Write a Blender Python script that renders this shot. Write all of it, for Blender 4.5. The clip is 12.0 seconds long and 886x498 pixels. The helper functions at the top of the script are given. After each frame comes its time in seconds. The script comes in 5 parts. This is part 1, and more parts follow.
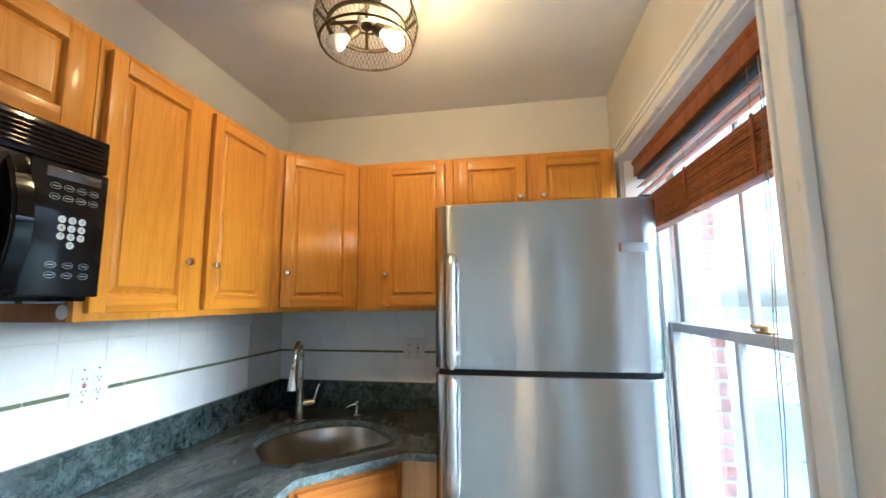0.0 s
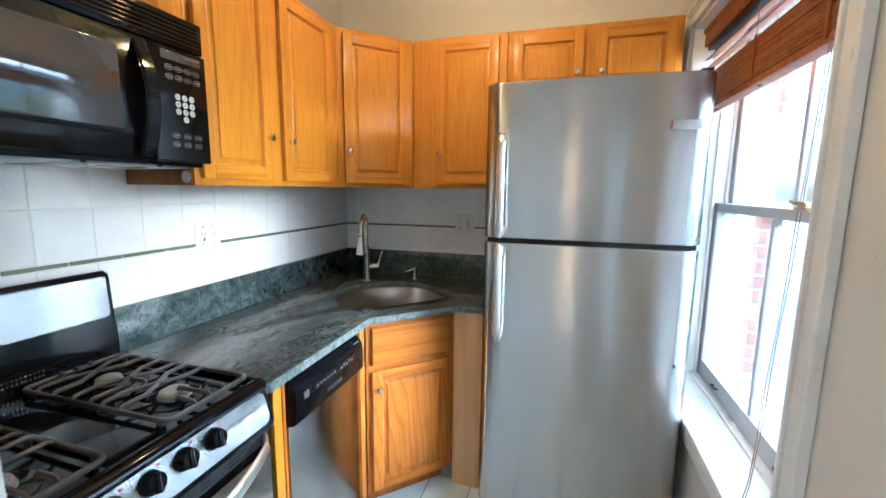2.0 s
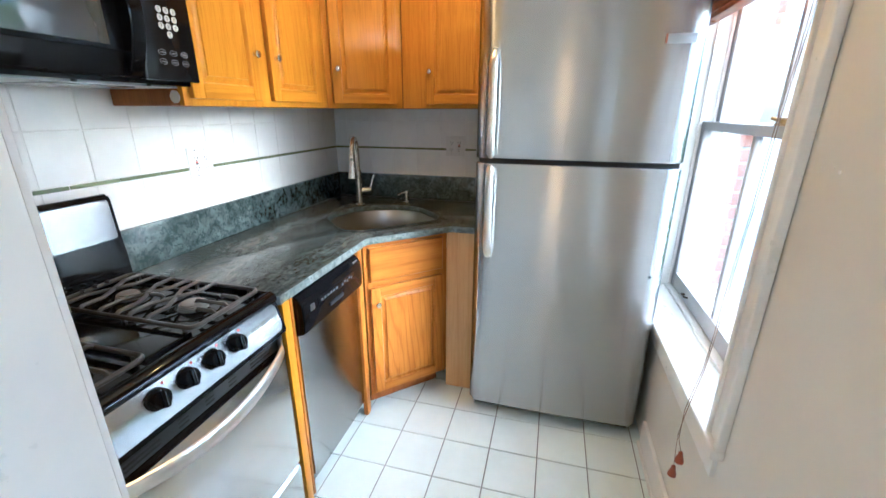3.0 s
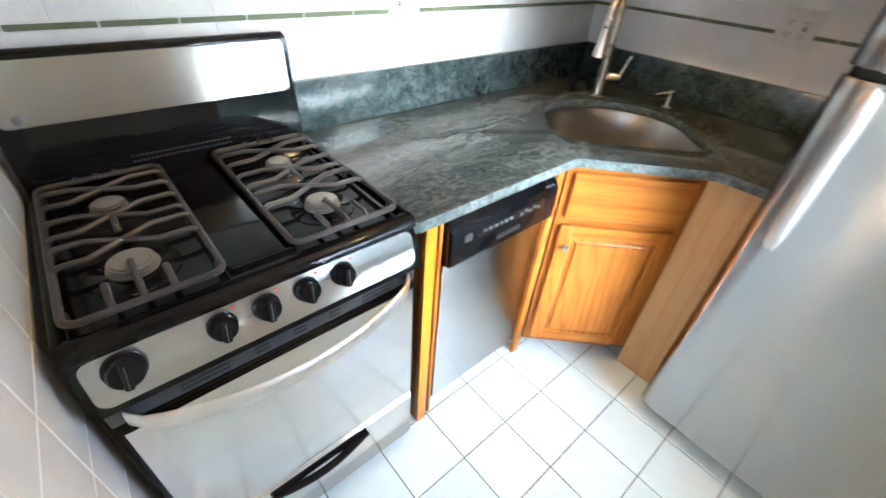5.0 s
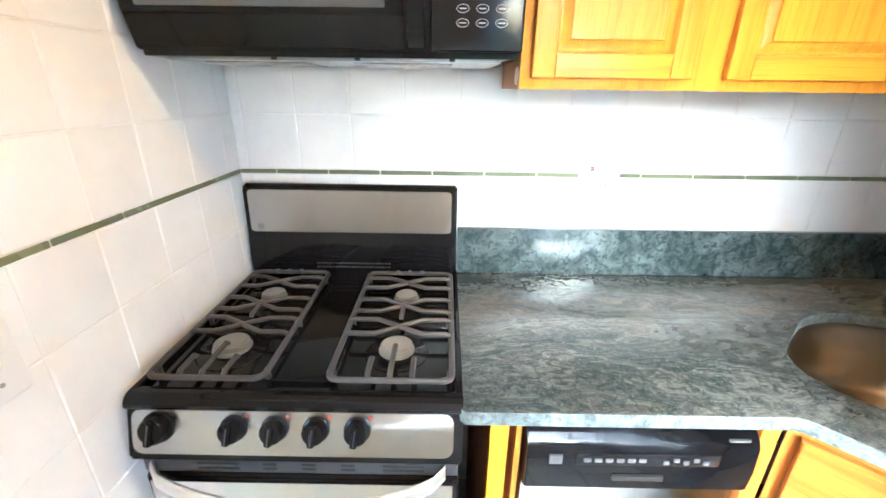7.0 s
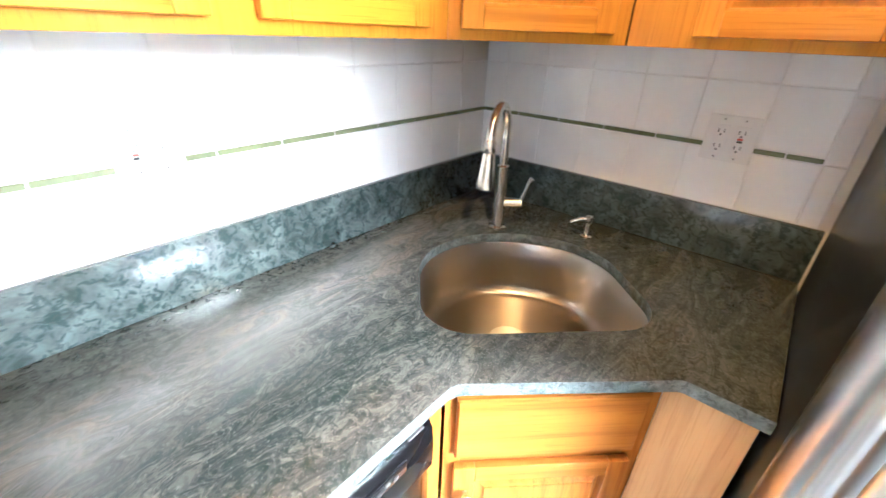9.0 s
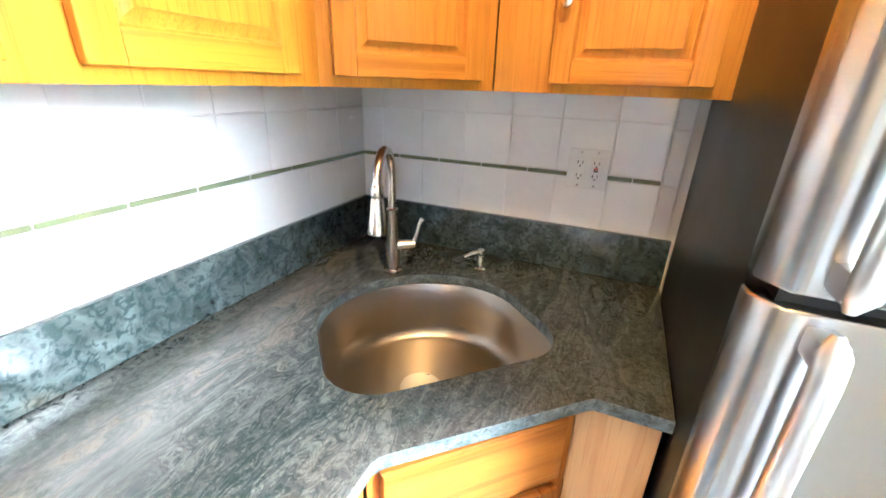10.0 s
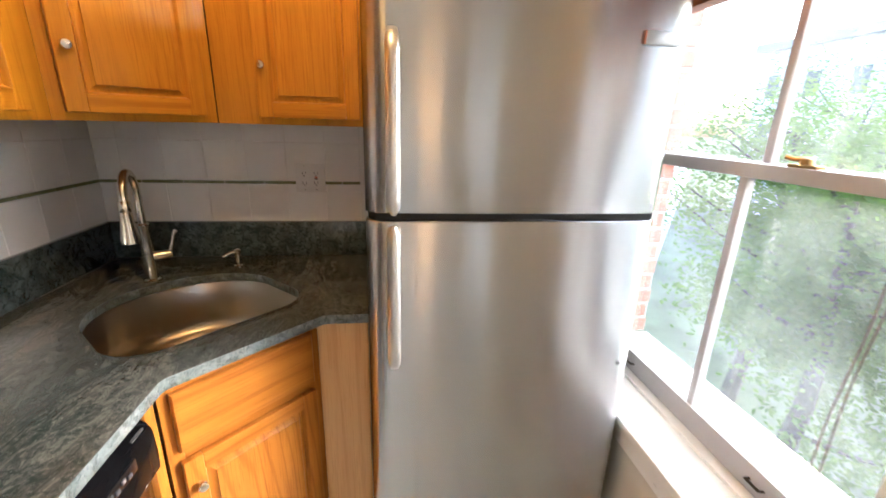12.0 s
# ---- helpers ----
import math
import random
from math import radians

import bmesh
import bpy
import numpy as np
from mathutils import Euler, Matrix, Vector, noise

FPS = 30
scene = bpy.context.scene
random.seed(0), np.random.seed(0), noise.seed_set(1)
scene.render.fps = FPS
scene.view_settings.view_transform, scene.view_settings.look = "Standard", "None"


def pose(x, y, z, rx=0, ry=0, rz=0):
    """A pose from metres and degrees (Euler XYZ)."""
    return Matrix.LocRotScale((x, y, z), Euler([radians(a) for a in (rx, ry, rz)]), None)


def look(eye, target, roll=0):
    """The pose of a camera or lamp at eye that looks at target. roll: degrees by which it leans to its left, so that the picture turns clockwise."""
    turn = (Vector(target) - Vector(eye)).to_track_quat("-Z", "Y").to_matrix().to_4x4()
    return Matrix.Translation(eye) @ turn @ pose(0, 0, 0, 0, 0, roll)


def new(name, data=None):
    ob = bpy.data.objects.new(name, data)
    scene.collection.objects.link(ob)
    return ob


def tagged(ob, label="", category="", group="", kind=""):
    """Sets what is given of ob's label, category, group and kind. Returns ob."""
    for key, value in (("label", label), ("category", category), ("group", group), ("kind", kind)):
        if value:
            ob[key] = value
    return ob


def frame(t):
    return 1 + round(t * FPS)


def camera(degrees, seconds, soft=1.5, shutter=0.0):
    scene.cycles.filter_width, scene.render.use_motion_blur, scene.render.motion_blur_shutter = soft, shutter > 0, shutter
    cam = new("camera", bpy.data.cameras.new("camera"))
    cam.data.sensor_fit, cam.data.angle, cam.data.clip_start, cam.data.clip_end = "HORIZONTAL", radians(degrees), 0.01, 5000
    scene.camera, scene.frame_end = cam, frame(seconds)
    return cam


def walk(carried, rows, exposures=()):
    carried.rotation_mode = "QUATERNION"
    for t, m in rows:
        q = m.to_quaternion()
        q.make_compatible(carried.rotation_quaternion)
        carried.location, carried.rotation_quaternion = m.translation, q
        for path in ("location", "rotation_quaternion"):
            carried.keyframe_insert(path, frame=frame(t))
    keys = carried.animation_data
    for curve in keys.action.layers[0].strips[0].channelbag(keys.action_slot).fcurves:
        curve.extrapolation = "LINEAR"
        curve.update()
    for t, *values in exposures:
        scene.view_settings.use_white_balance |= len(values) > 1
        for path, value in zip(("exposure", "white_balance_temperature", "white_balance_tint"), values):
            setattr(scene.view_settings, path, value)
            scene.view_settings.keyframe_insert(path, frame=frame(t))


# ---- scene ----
cam = camera(94.8, 12.0, shutter=0.25)
PATH = [
    (0, (1.334, -2.211, 1.493), (0.998, -0.256, 1.745), -0.4),
    (0.5, (1.344, -2.221, 1.498), (0.822, -0.302, 1.709), -0.1),
    (1, (1.344, -2.245, 1.484), (0.753, -0.335, 1.552), 0.1),
    (1.5, (1.345, -2.293, 1.461), (0.756, -0.385, 1.352), 0.3),
    (2, (1.358, -2.361, 1.443), (0.794, -0.464, 1.152), 0.6),
    (2.5, (1.351, -2.417, 1.435), (0.827, -0.545, 0.964), 0.3),
    (2.7, (1.359, -2.43, 1.437), (0.863, -0.569, 0.9), 0.4),
    (4.3, (1.306, -2.269, 1.395), (0.745, -0.66, 0.347), 2.2),
    (4.5, (1.271, -2.158, 1.395), (0.535, -0.651, 0.306), 3.1),
    (5, (1.178, -1.957, 1.406), (0.026, -0.86, 0.195), 4.7),
    (5.5, (1.132, -1.807, 1.418), (-0.377, -1.26, 0.224), 3.8),
    (6, (1.142, -1.653, 1.428), (-0.535, -1.556, 0.343), 2.1),
    (6.5, (1.169, -1.557, 1.443), (-0.624, -1.646, 0.562), 0.9),
    (6.7, (1.175, -1.542, 1.449), (-0.659, -1.66, 0.661), 0.3),
    (8.3, (1.121, -1.398, 1.426), (-0.495, -0.52, 0.638), 1.7),
    (8.5, (1.068, -1.34, 1.438), (-0.445, -0.333, 0.602), 1.5),
    (9, (0.922, -1.314, 1.458), (-0.21, 0.044, 0.524), 2.1),
    (9.5, (0.881, -1.274, 1.455), (0.026, 0.268, 0.511), 2.3),
    (10, (0.881, -1.286, 1.461), (0.154, 0.418, 0.708), 1.9),
    (10.5, (0.952, -1.34, 1.466), (0.452, 0.513, 0.903), 1.7),
    (11, (1.067, -1.452, 1.465), (0.868, 0.471, 0.955), 1.1),
    (11.5, (1.129, -1.582, 1.477), (1.165, 0.357, 0.988), 1.1),
    (12, (1.108, -1.731, 1.468), (1.368, 0.161, 0.877), 1.7),
]
EXPOSURES = [(0.0, 1.0, 4050, 0), (1.0, 1.02, 4050, 0), (2.7, 1.24, 4250, 3), (4.3, 1.48, 4350, 4), (5.5, 1.74, 4350, 3), (6.0, 1.68, 4320, 3), (6.5, 1.97, 4380, 3), (8.3, 2.6, 4450, 8), (9.5, 2.58, 4450, 8), (10.4, 2.6, 4250, 3), (11.0, 1.78, 4250, 2), (11.5, 1.58, 4650, 8), (12.0, 1.22, 5150, 12)]
walk(cam, [(t, look(eye, target, roll)) for t, eye, target, roll in PATH], EXPOSURES)
SKY, SUN, BULB = 0.66, 0.34, 285.0

# ---- world, sun and sky ----
world = bpy.data.worlds.new("world")
scene.world = world
world.use_nodes = True
wn, wl = world.node_tree.nodes, world.node_tree.links
sky = wn.new("ShaderNodeTexSky")
sky.sky_type, sky.sun_disc = "NISHITA", False
sky.sun_elevation, sky.sun_rotation, sky.air_density, sky.dust_density = radians(19), radians(90), 1.0, 5.0
wn["Background"].inputs["Strength"].default_value = SKY
wl.new(sky.outputs[0], wn["Background"].inputs["Color"])
sun_data = bpy.data.lights.new("sun", "SUN")
sun_data.energy, sun_data.angle, sun_data.color = SUN, radians(36), (0.93, 0.97, 1.0)
sun = new("sun", sun_data)
sun.matrix_world = look((19, -3.2, 6.7), (0, -0.7, 0.4))

# ---- materials ----
MATS = {}


class Nodes:
    """A small wrapper that adds nodes and links to one material."""

    def __init__(self, name):
        self.m = bpy.data.materials.new(name)
        self.m.use_nodes = True
        self.t = self.m.node_tree
        self.b = self.t.nodes["Principled BSDF"]
        MATS[name] = self.m

    def n(self, kind, **sets):
        node = self.t.nodes.new(kind)
        for k, v in sets.items():
            node.inputs[k.replace("_", " ")].default_value = v
        return node

    def l(self, a, b):
        self.t.links.new(a, b)

    def coords(self, scale=(1, 1, 1), rand=3.0):
        tc = self.n("ShaderNodeTexCoord")
        mp = self.n("ShaderNodeMapping", Scale=scale)
        self.l(tc.outputs["Object"], mp.inputs["Vector"])
        if rand:
            oi = self.n("ShaderNodeObjectInfo")
            mul = self.n("ShaderNodeMath")
            mul.operation = "MULTIPLY"
            mul.inputs[1].default_value = rand
            self.l(oi.outputs["Random"], mul.inputs[0])
            self.l(mul.outputs[0], mp.inputs["Location"])
        return mp.outputs[0]

    def noise(self, co, scale, detail=4.0, rough=0.55, dist=0.0):
        nz = self.n("ShaderNodeTexNoise", Scale=scale, Detail=detail, Roughness=rough, Distortion=dist)
        self.l(co, nz.inputs["Vector"])
        return nz.outputs["Fac"]

    def ramp(self, fac, stops):
        r = self.n("ShaderNodeValToRGB")
        els = r.color_ramp.elements
        while len(els) < len(stops):
            els.new(0.5)
        for e, (p, c) in zip(els, stops):
            e.position, e.color = p, (*c, 1)
        self.l(fac, r.inputs["Fac"])
        return r.outputs["Color"]

    def mix(self, fac, a, b, kind="MIX"):
        mx = self.t.nodes.new("ShaderNodeMix")
        mx.data_type, mx.blend_type = "RGBA", kind
        for sock, v in ((mx.inputs[0], fac), (mx.inputs[6], a), (mx.inputs[7], b)):
            if hasattr(v, "links"):
                self.l(v, sock)
            elif isinstance(v, tuple):
                sock.default_value = (*v, 1)
            else:
                sock.default_value = v
        return mx.outputs[2]

    def bump(self, height, strength=0.2, distance=0.002):
        bp = self.n("ShaderNodeBump", Strength=strength, Distance=distance)
        self.l(height, bp.inputs["Height"])
        self.l(bp.outputs[0], self.b.inputs["Normal"])

    def rough(self, fac, lo, hi):
        mr = self.n("ShaderNodeMapRange")
        mr.inputs["To Min"].default_value, mr.inputs["To Max"].default_value = lo, hi
        self.l(fac, mr.inputs["Value"])
        self.l(mr.outputs[0], self.b.inputs["Roughness"])

    def set(self, **kw):
        for k, v in kw.items():
            v = (*v, 1) if isinstance(v, tuple) and len(v) == 3 else v
            self.b.inputs[k.replace("_", " ")].default_value = v
        return self


def wood(name, light, mid, dark, axis, gloss=0.28, figure=0.34, along=0.55):
    w = Nodes(name)
    s = [9.0, 9.0, 9.0]
    s[axis] = along
    co = w.coords(tuple(s), 7.0)
    broad = w.noise(co, 1.1, 3, 0.5, 1.6)
    s2 = [260.0, 260.0, 260.0]
    s2[axis] = 7.0
    fine = w.noise(w.coords(tuple(s2), 3.0), 1.0, 3, 0.6, 0.3)
    wv = w.n("ShaderNodeTexWave", Scale=0.55, Distortion=11.0, Detail=3.0, Detail_Scale=1.2)
    wv.bands_direction = "X" if axis != 0 else "Z"
    w.l(co, wv.inputs["Vector"])
    col = w.ramp(broad, [(0.3, mid), (0.55, light), (0.8, mid)])
    col = w.mix(w.ramp(wv.outputs["Fac"], [(0.0, (figure,) * 3), (figure * 0.55, (0.06,) * 3), (1.0, (0, 0, 0))]), col, dark)
    col = w.mix(w.ramp(fine, [(0.34, (0.42,) * 3), (0.48, (0, 0, 0))]), col, dark)
    w.l(col, w.b.inputs["Base Color"])
    w.rough(fine, gloss, gloss + 0.12)
    w.bump(fine, 0.12, 0.001)
    w.set(Coat_Weight=0.1, Coat_Roughness=0.12, Specular_IOR_Level=0.14)
    return w.m


OAK = ((0.555, 0.247, 0.007), (0.48, 0.204, 0.006), (0.31, 0.11, 0.004))
wood("oak_upright", *OAK, 2, 0.28, 0.22)
wood("oak_across", *OAK, 0, 0.28, 0.5)
oak = wood("oak_figured", *OAK, 2, 0.28, 0.2, 0.8)
tree_, links_ = oak.node_tree.nodes, oak.node_tree.links
rings_ = [n for n in tree_ if n.bl_idname == "ShaderNodeTexWave"][0]
rings_.wave_type, rings_.rings_direction = "RINGS", "Y"
rings_.inputs["Scale"].default_value, rings_.inputs["Distortion"].default_value = 1.7, 5.0
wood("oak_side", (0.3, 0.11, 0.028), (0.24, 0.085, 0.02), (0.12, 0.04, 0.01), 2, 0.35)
base_oak = wood("oak_base", (0.42, 0.16, 0.018), (0.33, 0.115, 0.013), (0.19, 0.058, 0.0075), 2, 0.28, 0.42, 0.8)
wood("oak_base_across", (0.42, 0.16, 0.018), (0.33, 0.115, 0.013), (0.2, 0.062, 0.008), 0, 0.28, 0.42)
rings_ = [n for n in base_oak.node_tree.nodes if n.bl_idname == "ShaderNodeTexWave"][0]
rings_.wave_type, rings_.rings_direction = "RINGS", "Y"
rings_.inputs["Scale"].default_value, rings_.inputs["Distortion"].default_value = 1.7, 5.0
wood("raw_wood", (0.62, 0.38, 0.16), (0.55, 0.32, 0.13), (0.42, 0.22, 0.08), 2, 0.5)
wood("blind_wood", (0.3, 0.1, 0.026), (0.22, 0.068, 0.018), (0.1, 0.028, 0.009), 1, 0.35)


def granite(name):
    """Veined stone: a pale cloudy drift, fine dark folds and a flecked green margin run side by side along the slab.
    Its dark back is partly a painted reflection.
    """
    g = Nodes(name)
    co = g.coords((1, 1, 1), 0)
    mp = g.n("ShaderNodeMapping", Scale=(2.6, 0.95, 1.0), Rotation=(0, 0, radians(12)))
    g.l(co, mp.inputs["Vector"])
    st = mp.outputs[0]
    # distance across the veins, wavering
    dot = g.n("ShaderNodeVectorMath")
    dot.operation = "DOT_PRODUCT"
    dot.inputs[1].default_value = (1.43, 0.15, 0.0)
    g.l(co, dot.inputs[0])
    waver = g.n("ShaderNodeMath")
    waver.operation = "MULTIPLY_ADD"
    waver.inputs[1].default_value = 0.42
    g.l(g.noise(st, 2.1, 4, 0.55, 0.8), waver.inputs[0])
    g.l(dot.outputs["Value"], waver.inputs[2])
    across = g.n("ShaderNodeMath")
    across.operation = "ADD"
    across.inputs[1].default_value = 0.263
    g.l(waver.outputs[0], across.inputs[0])
    band = across.outputs[0]
    grey = lambda *stops: [(p, (v,) * 3) for p, v in stops]
    # veins, plus the dark splash's reflection painted in along the back
    pale = g.ramp(band, grey((0.02, 0.05), (0.15, 0.3), (0.26, 1.0), (0.38, 0.6), (0.52, 0.08)))
    fold = g.ramp(band, grey((0.2, 0.2), (0.42, 0.6), (0.56, 1.0), (0.74, 0.75), (1.0, 0.5)))
    flecked = g.ramp(band, grey((0.04, 0.75), (0.2, 0.2), (0.45, 0.15), (0.68, 0.7), (0.82, 0.75), (1.0, 0.5)))
    # bent coordinates for the folds
    warp = g.n("ShaderNodeTexNoise", Scale=2.6, Detail=3.0, Roughness=0.55)
    g.l(st, warp.inputs["Vector"])
    push = g.n("ShaderNodeVectorMath")
    push.operation = "MULTIPLY_ADD"
    push.inputs[1].default_value = (1.3, 1.3, 0.0)
    g.l(warp.outputs["Color"], push.inputs[0])
    g.l(st, push.inputs[2])
    bent = push.outputs[0]
    cloud = g.noise(bent, 4.5, 7, 0.6, 1.2)
    coarse = g.noise(bent, 7.5, 9, 0.68, 2.0)
    fine = g.noise(bent, 25.0, 6, 0.66, 1.6)
    fleck = g.noise(co, 58, 5, 0.62, 0.8)
    grain = g.noise(co, 210, 3, 0.7)
    col = g.ramp(cloud, [(0.35, (0.038, 0.043, 0.039)), (0.5, (0.068, 0.074, 0.069)), (0.62, (0.097, 0.101, 0.095)), (0.7, (0.085, 0.076, 0.063))])
    drift = g.ramp(cloud, [(0.34, (0.1, 0.108, 0.108)), (0.5, (0.15, 0.154, 0.152)), (0.6, (0.172, 0.158, 0.138)), (0.7, (0.125, 0.127, 0.123))])
    col = g.mix(pale, col, drift)
    col = g.mix(g.mix(1.0, g.ramp(coarse, grey((0.42, 0.92), (0.53, 0.0))), fold, "MULTIPLY"), col, (0.026, 0.033, 0.033))
    col = g.mix(g.mix(1.0, g.ramp(fine, grey((0.43, 0.85), (0.52, 0.0))), fold, "MULTIPLY"), col, (0.022, 0.028, 0.029))
    col = g.mix(g.mix(1.0, g.ramp(fleck, grey((0.42, 0.85), (0.5, 0.0))), flecked, "MULTIPLY"), col, (0.014, 0.023, 0.021))
    col = g.mix(g.ramp(grain, grey((0.57, 0.0), (0.74, 0.35))), col, (0.24, 0.255, 0.24))
    g.l(col, g.b.inputs["Base Color"])
    g.rough(cloud, 0.1, 0.2)
    g.bump(grain, 0.04, 0.0006)
    return g.m


granite("granite")
ge = Nodes("granite_edge")
co = ge.coords((1, 1, 1), 0)
chip = ge.noise(co, 75, 5, 0.65, 0.6)
c0 = ge.ramp(ge.noise(co, 20, 5, 0.65, 1.0), [(0.34, (0.05, 0.065, 0.068)), (0.52, (0.125, 0.152, 0.158)), (0.7, (0.22, 0.255, 0.262))])
c0 = ge.mix(ge.ramp(chip, [(0.4, (0.7,) * 3), (0.48, (0, 0, 0))]), c0, (0.03, 0.042, 0.043))
ge.l(c0, ge.b.inputs["Base Color"])
ge.bump(chip, 0.8, 0.004)
ge.set(Roughness=0.45)
gs = Nodes("granite_splash")
co = gs.coords((1, 1, 1), 0)
c0 = gs.ramp(gs.noise(co, 14, 5, 0.6, 1.2), [(0.35, (0.021, 0.028, 0.028)), (0.52, (0.052, 0.066, 0.067)), (0.72, (0.092, 0.11, 0.113))])
c0 = gs.mix(gs.ramp(gs.noise(co, 55, 4, 0.6, 1.0), [(0.41, (0.75,) * 3), (0.49, (0, 0, 0))]), c0, (0.013, 0.024, 0.025))
gs.l(c0, gs.b.inputs["Base Color"])
gs.set(Roughness=0.13, Specular_IOR_Level=0.65)


def plain(name, base, rough, metal=0.0, vary=0.06, scale=6.0, bump=0.0, fine=120.0, rand=2.0, coat=0.0):
    p = Nodes(name)
    co = p.coords((1, 1, 1), rand)
    n1, n2 = p.noise(co, scale, 5, 0.6), p.noise(co, fine, 3, 0.6)
    lo = tuple(max(0.0, c * (1 - 2 * vary)) for c in base)
    hi = tuple(min(1.0, c * (1 + vary)) for c in base)
    p.l(p.ramp(n1, [(0.3, lo), (0.6, base), (0.8, hi)]), p.b.inputs["Base Color"])
    p.rough(n1, max(0.02, rough - 0.05), rough + 0.07)
    if bump:
        p.bump(n2, bump, 0.0015)
    p.set(Metallic=metal, Coat_Weight=coat)
    return p.m


plain("wall_paint", (0.79, 0.755, 0.68), 0.55, bump=0.12, fine=60, vary=0.025, scale=1.6)
# the same cream paint on the window wall, its weaker light mixed into the colour
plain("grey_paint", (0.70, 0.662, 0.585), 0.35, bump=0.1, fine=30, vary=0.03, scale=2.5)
plain("ceiling_paint", (0.8, 0.79, 0.77), 0.75, bump=0.1, fine=40, vary=0.03, scale=1.3)
plain("trim_paint", (0.82, 0.80, 0.76), 0.28, bump=0.02, fine=70, vary=0.03)
# white sash paint, greyed: the shade of its backlit room side is in the colour
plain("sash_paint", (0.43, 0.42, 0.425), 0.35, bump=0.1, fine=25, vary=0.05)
plain("grout", (0.77, 0.755, 0.73), 0.8, bump=0.2)
plain("floor_grout", (0.18, 0.185, 0.18), 0.8, bump=0.2)
plain("stripe_green", (0.16, 0.18, 0.095), 0.25, vary=0.12)
plain("plastic_white", (0.69, 0.68, 0.66), 0.3, vary=0.02)
plain("plastic_ivory", (0.68, 0.65, 0.59), 0.3, vary=0.02)
plain("plastic_red", (0.5, 0.04, 0.02), 0.35)
plain("slot_dark", (0.01, 0.01, 0.01), 0.6)
plain("black_enamel", (0.005, 0.005, 0.006), 0.045, vary=0.2)
plain("black_plastic", (0.008, 0.008, 0.0095), 0.08, vary=0.15)
plain("black_matte", (0.02, 0.02, 0.02), 0.5, vary=0.15)
plain("cast_iron", (0.052, 0.047, 0.043), 0.45, vary=0.2, bump=0.3)
plain("burner_alu", (0.34, 0.32, 0.29), 0.42, 0.55, vary=0.15)
plain("fridge_side", (0.014, 0.0135, 0.013), 0.3, vary=0.1, bump=0.3, fine=300)
for black, gloss in (("fridge_side", 0.3), ("black_enamel", 0.25), ("black_plastic", 0.2), ("black_matte", 0.2)):
    MATS[black].node_tree.nodes["Principled BSDF"].inputs["Specular IOR Level"].default_value = gloss
plain("nickel", (0.7, 0.65, 0.57), 0.24, 1.0)
plain("chrome", (0.75, 0.75, 0.75), 0.12, 1.0)
plain("brass", (0.45, 0.3, 0.11), 0.35, 1.0, vary=0.2)
plain("bronze", (0.05, 0.034, 0.02), 0.45, 0.6, vary=0.2)
plain("brick_red", (0.45, 0.17, 0.11), 0.8, bump=0.5, vary=0.18, scale=30)
plain("mortar", (0.45, 0.42, 0.38), 0.9, bump=0.4)
plain("stone_pale", (0.62, 0.55, 0.48), 0.7, bump=0.3, vary=0.1)
plain("bark", (0.06, 0.05, 0.032), 0.9, bump=0.5, vary=0.2)
plain("far_wall", (0.84, 0.8, 0.74), 0.85, vary=0.06, scale=1.2)
plain("far_roof", (0.5, 0.47, 0.45), 0.85, vary=0.1)
plain("far_glass", (0.06, 0.08, 0.09), 0.1)
plain("ground_grass", (0.16, 0.19, 0.1), 0.95, vary=0.25, scale=0.6, bump=0.5, fine=20)
plain("cord", (0.24, 0.17, 0.12), 0.7, vary=0.1)
plain("tassel_wood", (0.3, 0.065, 0.025), 0.35, vary=0.15)
# very pale so that the added ground outdoors turns white
plain("pale_paving", (0.62, 0.6, 0.57), 0.9, vary=0.08, scale=0.8, bump=0.3)
plain("print_grey", (0.33, 0.33, 0.34), 0.4)
plain("vent_black", (0.026, 0.027, 0.029), 0.32, vary=0.1)
plain("print_dim", (0.07, 0.07, 0.073), 0.6)
MATS["print_dim"].node_tree.nodes["Principled BSDF"].inputs["Specular IOR Level"].default_value = 0.2
plain("key_white", (0.62, 0.65, 0.68), 0.35)
plain("badge_grey", (0.28, 0.29, 0.3), 0.3, 0.6)
plain("copper", (0.42, 0.15, 0.07), 0.45, 0.7, vary=0.2)
plain("bulb_white", (0.8, 0.79, 0.76), 0.3)


def glazed(name, base, rough, wave):
    t = Nodes(name)
    co = t.coords((1, 1, 1), 9.0)
    oi = t.n("ShaderNodeObjectInfo")
    tone = t.ramp(oi.outputs["Random"], [(0.0, tuple(c * 0.955 for c in base)), (1.0, base)])
    cloud = t.ramp(t.noise(co, 9, 4, 0.6), [(0.3, (0.93,) * 3), (0.7, (1, 1, 1))])
    t.l(t.mix(1.0, tone, cloud, "MULTIPLY"), t.b.inputs["Base Color"])
    t.rough(t.noise(co, 30, 3), rough, rough + 0.08)
    t.bump(t.noise(co, 7, 2, 0.5), wave, 0.004)
    return t.m


glazed("tile_white", (0.83, 0.82, 0.80), 0.018, 0.07)
glazed("tile_floor", (0.80, 0.875, 0.86), 0.16, 0.06)


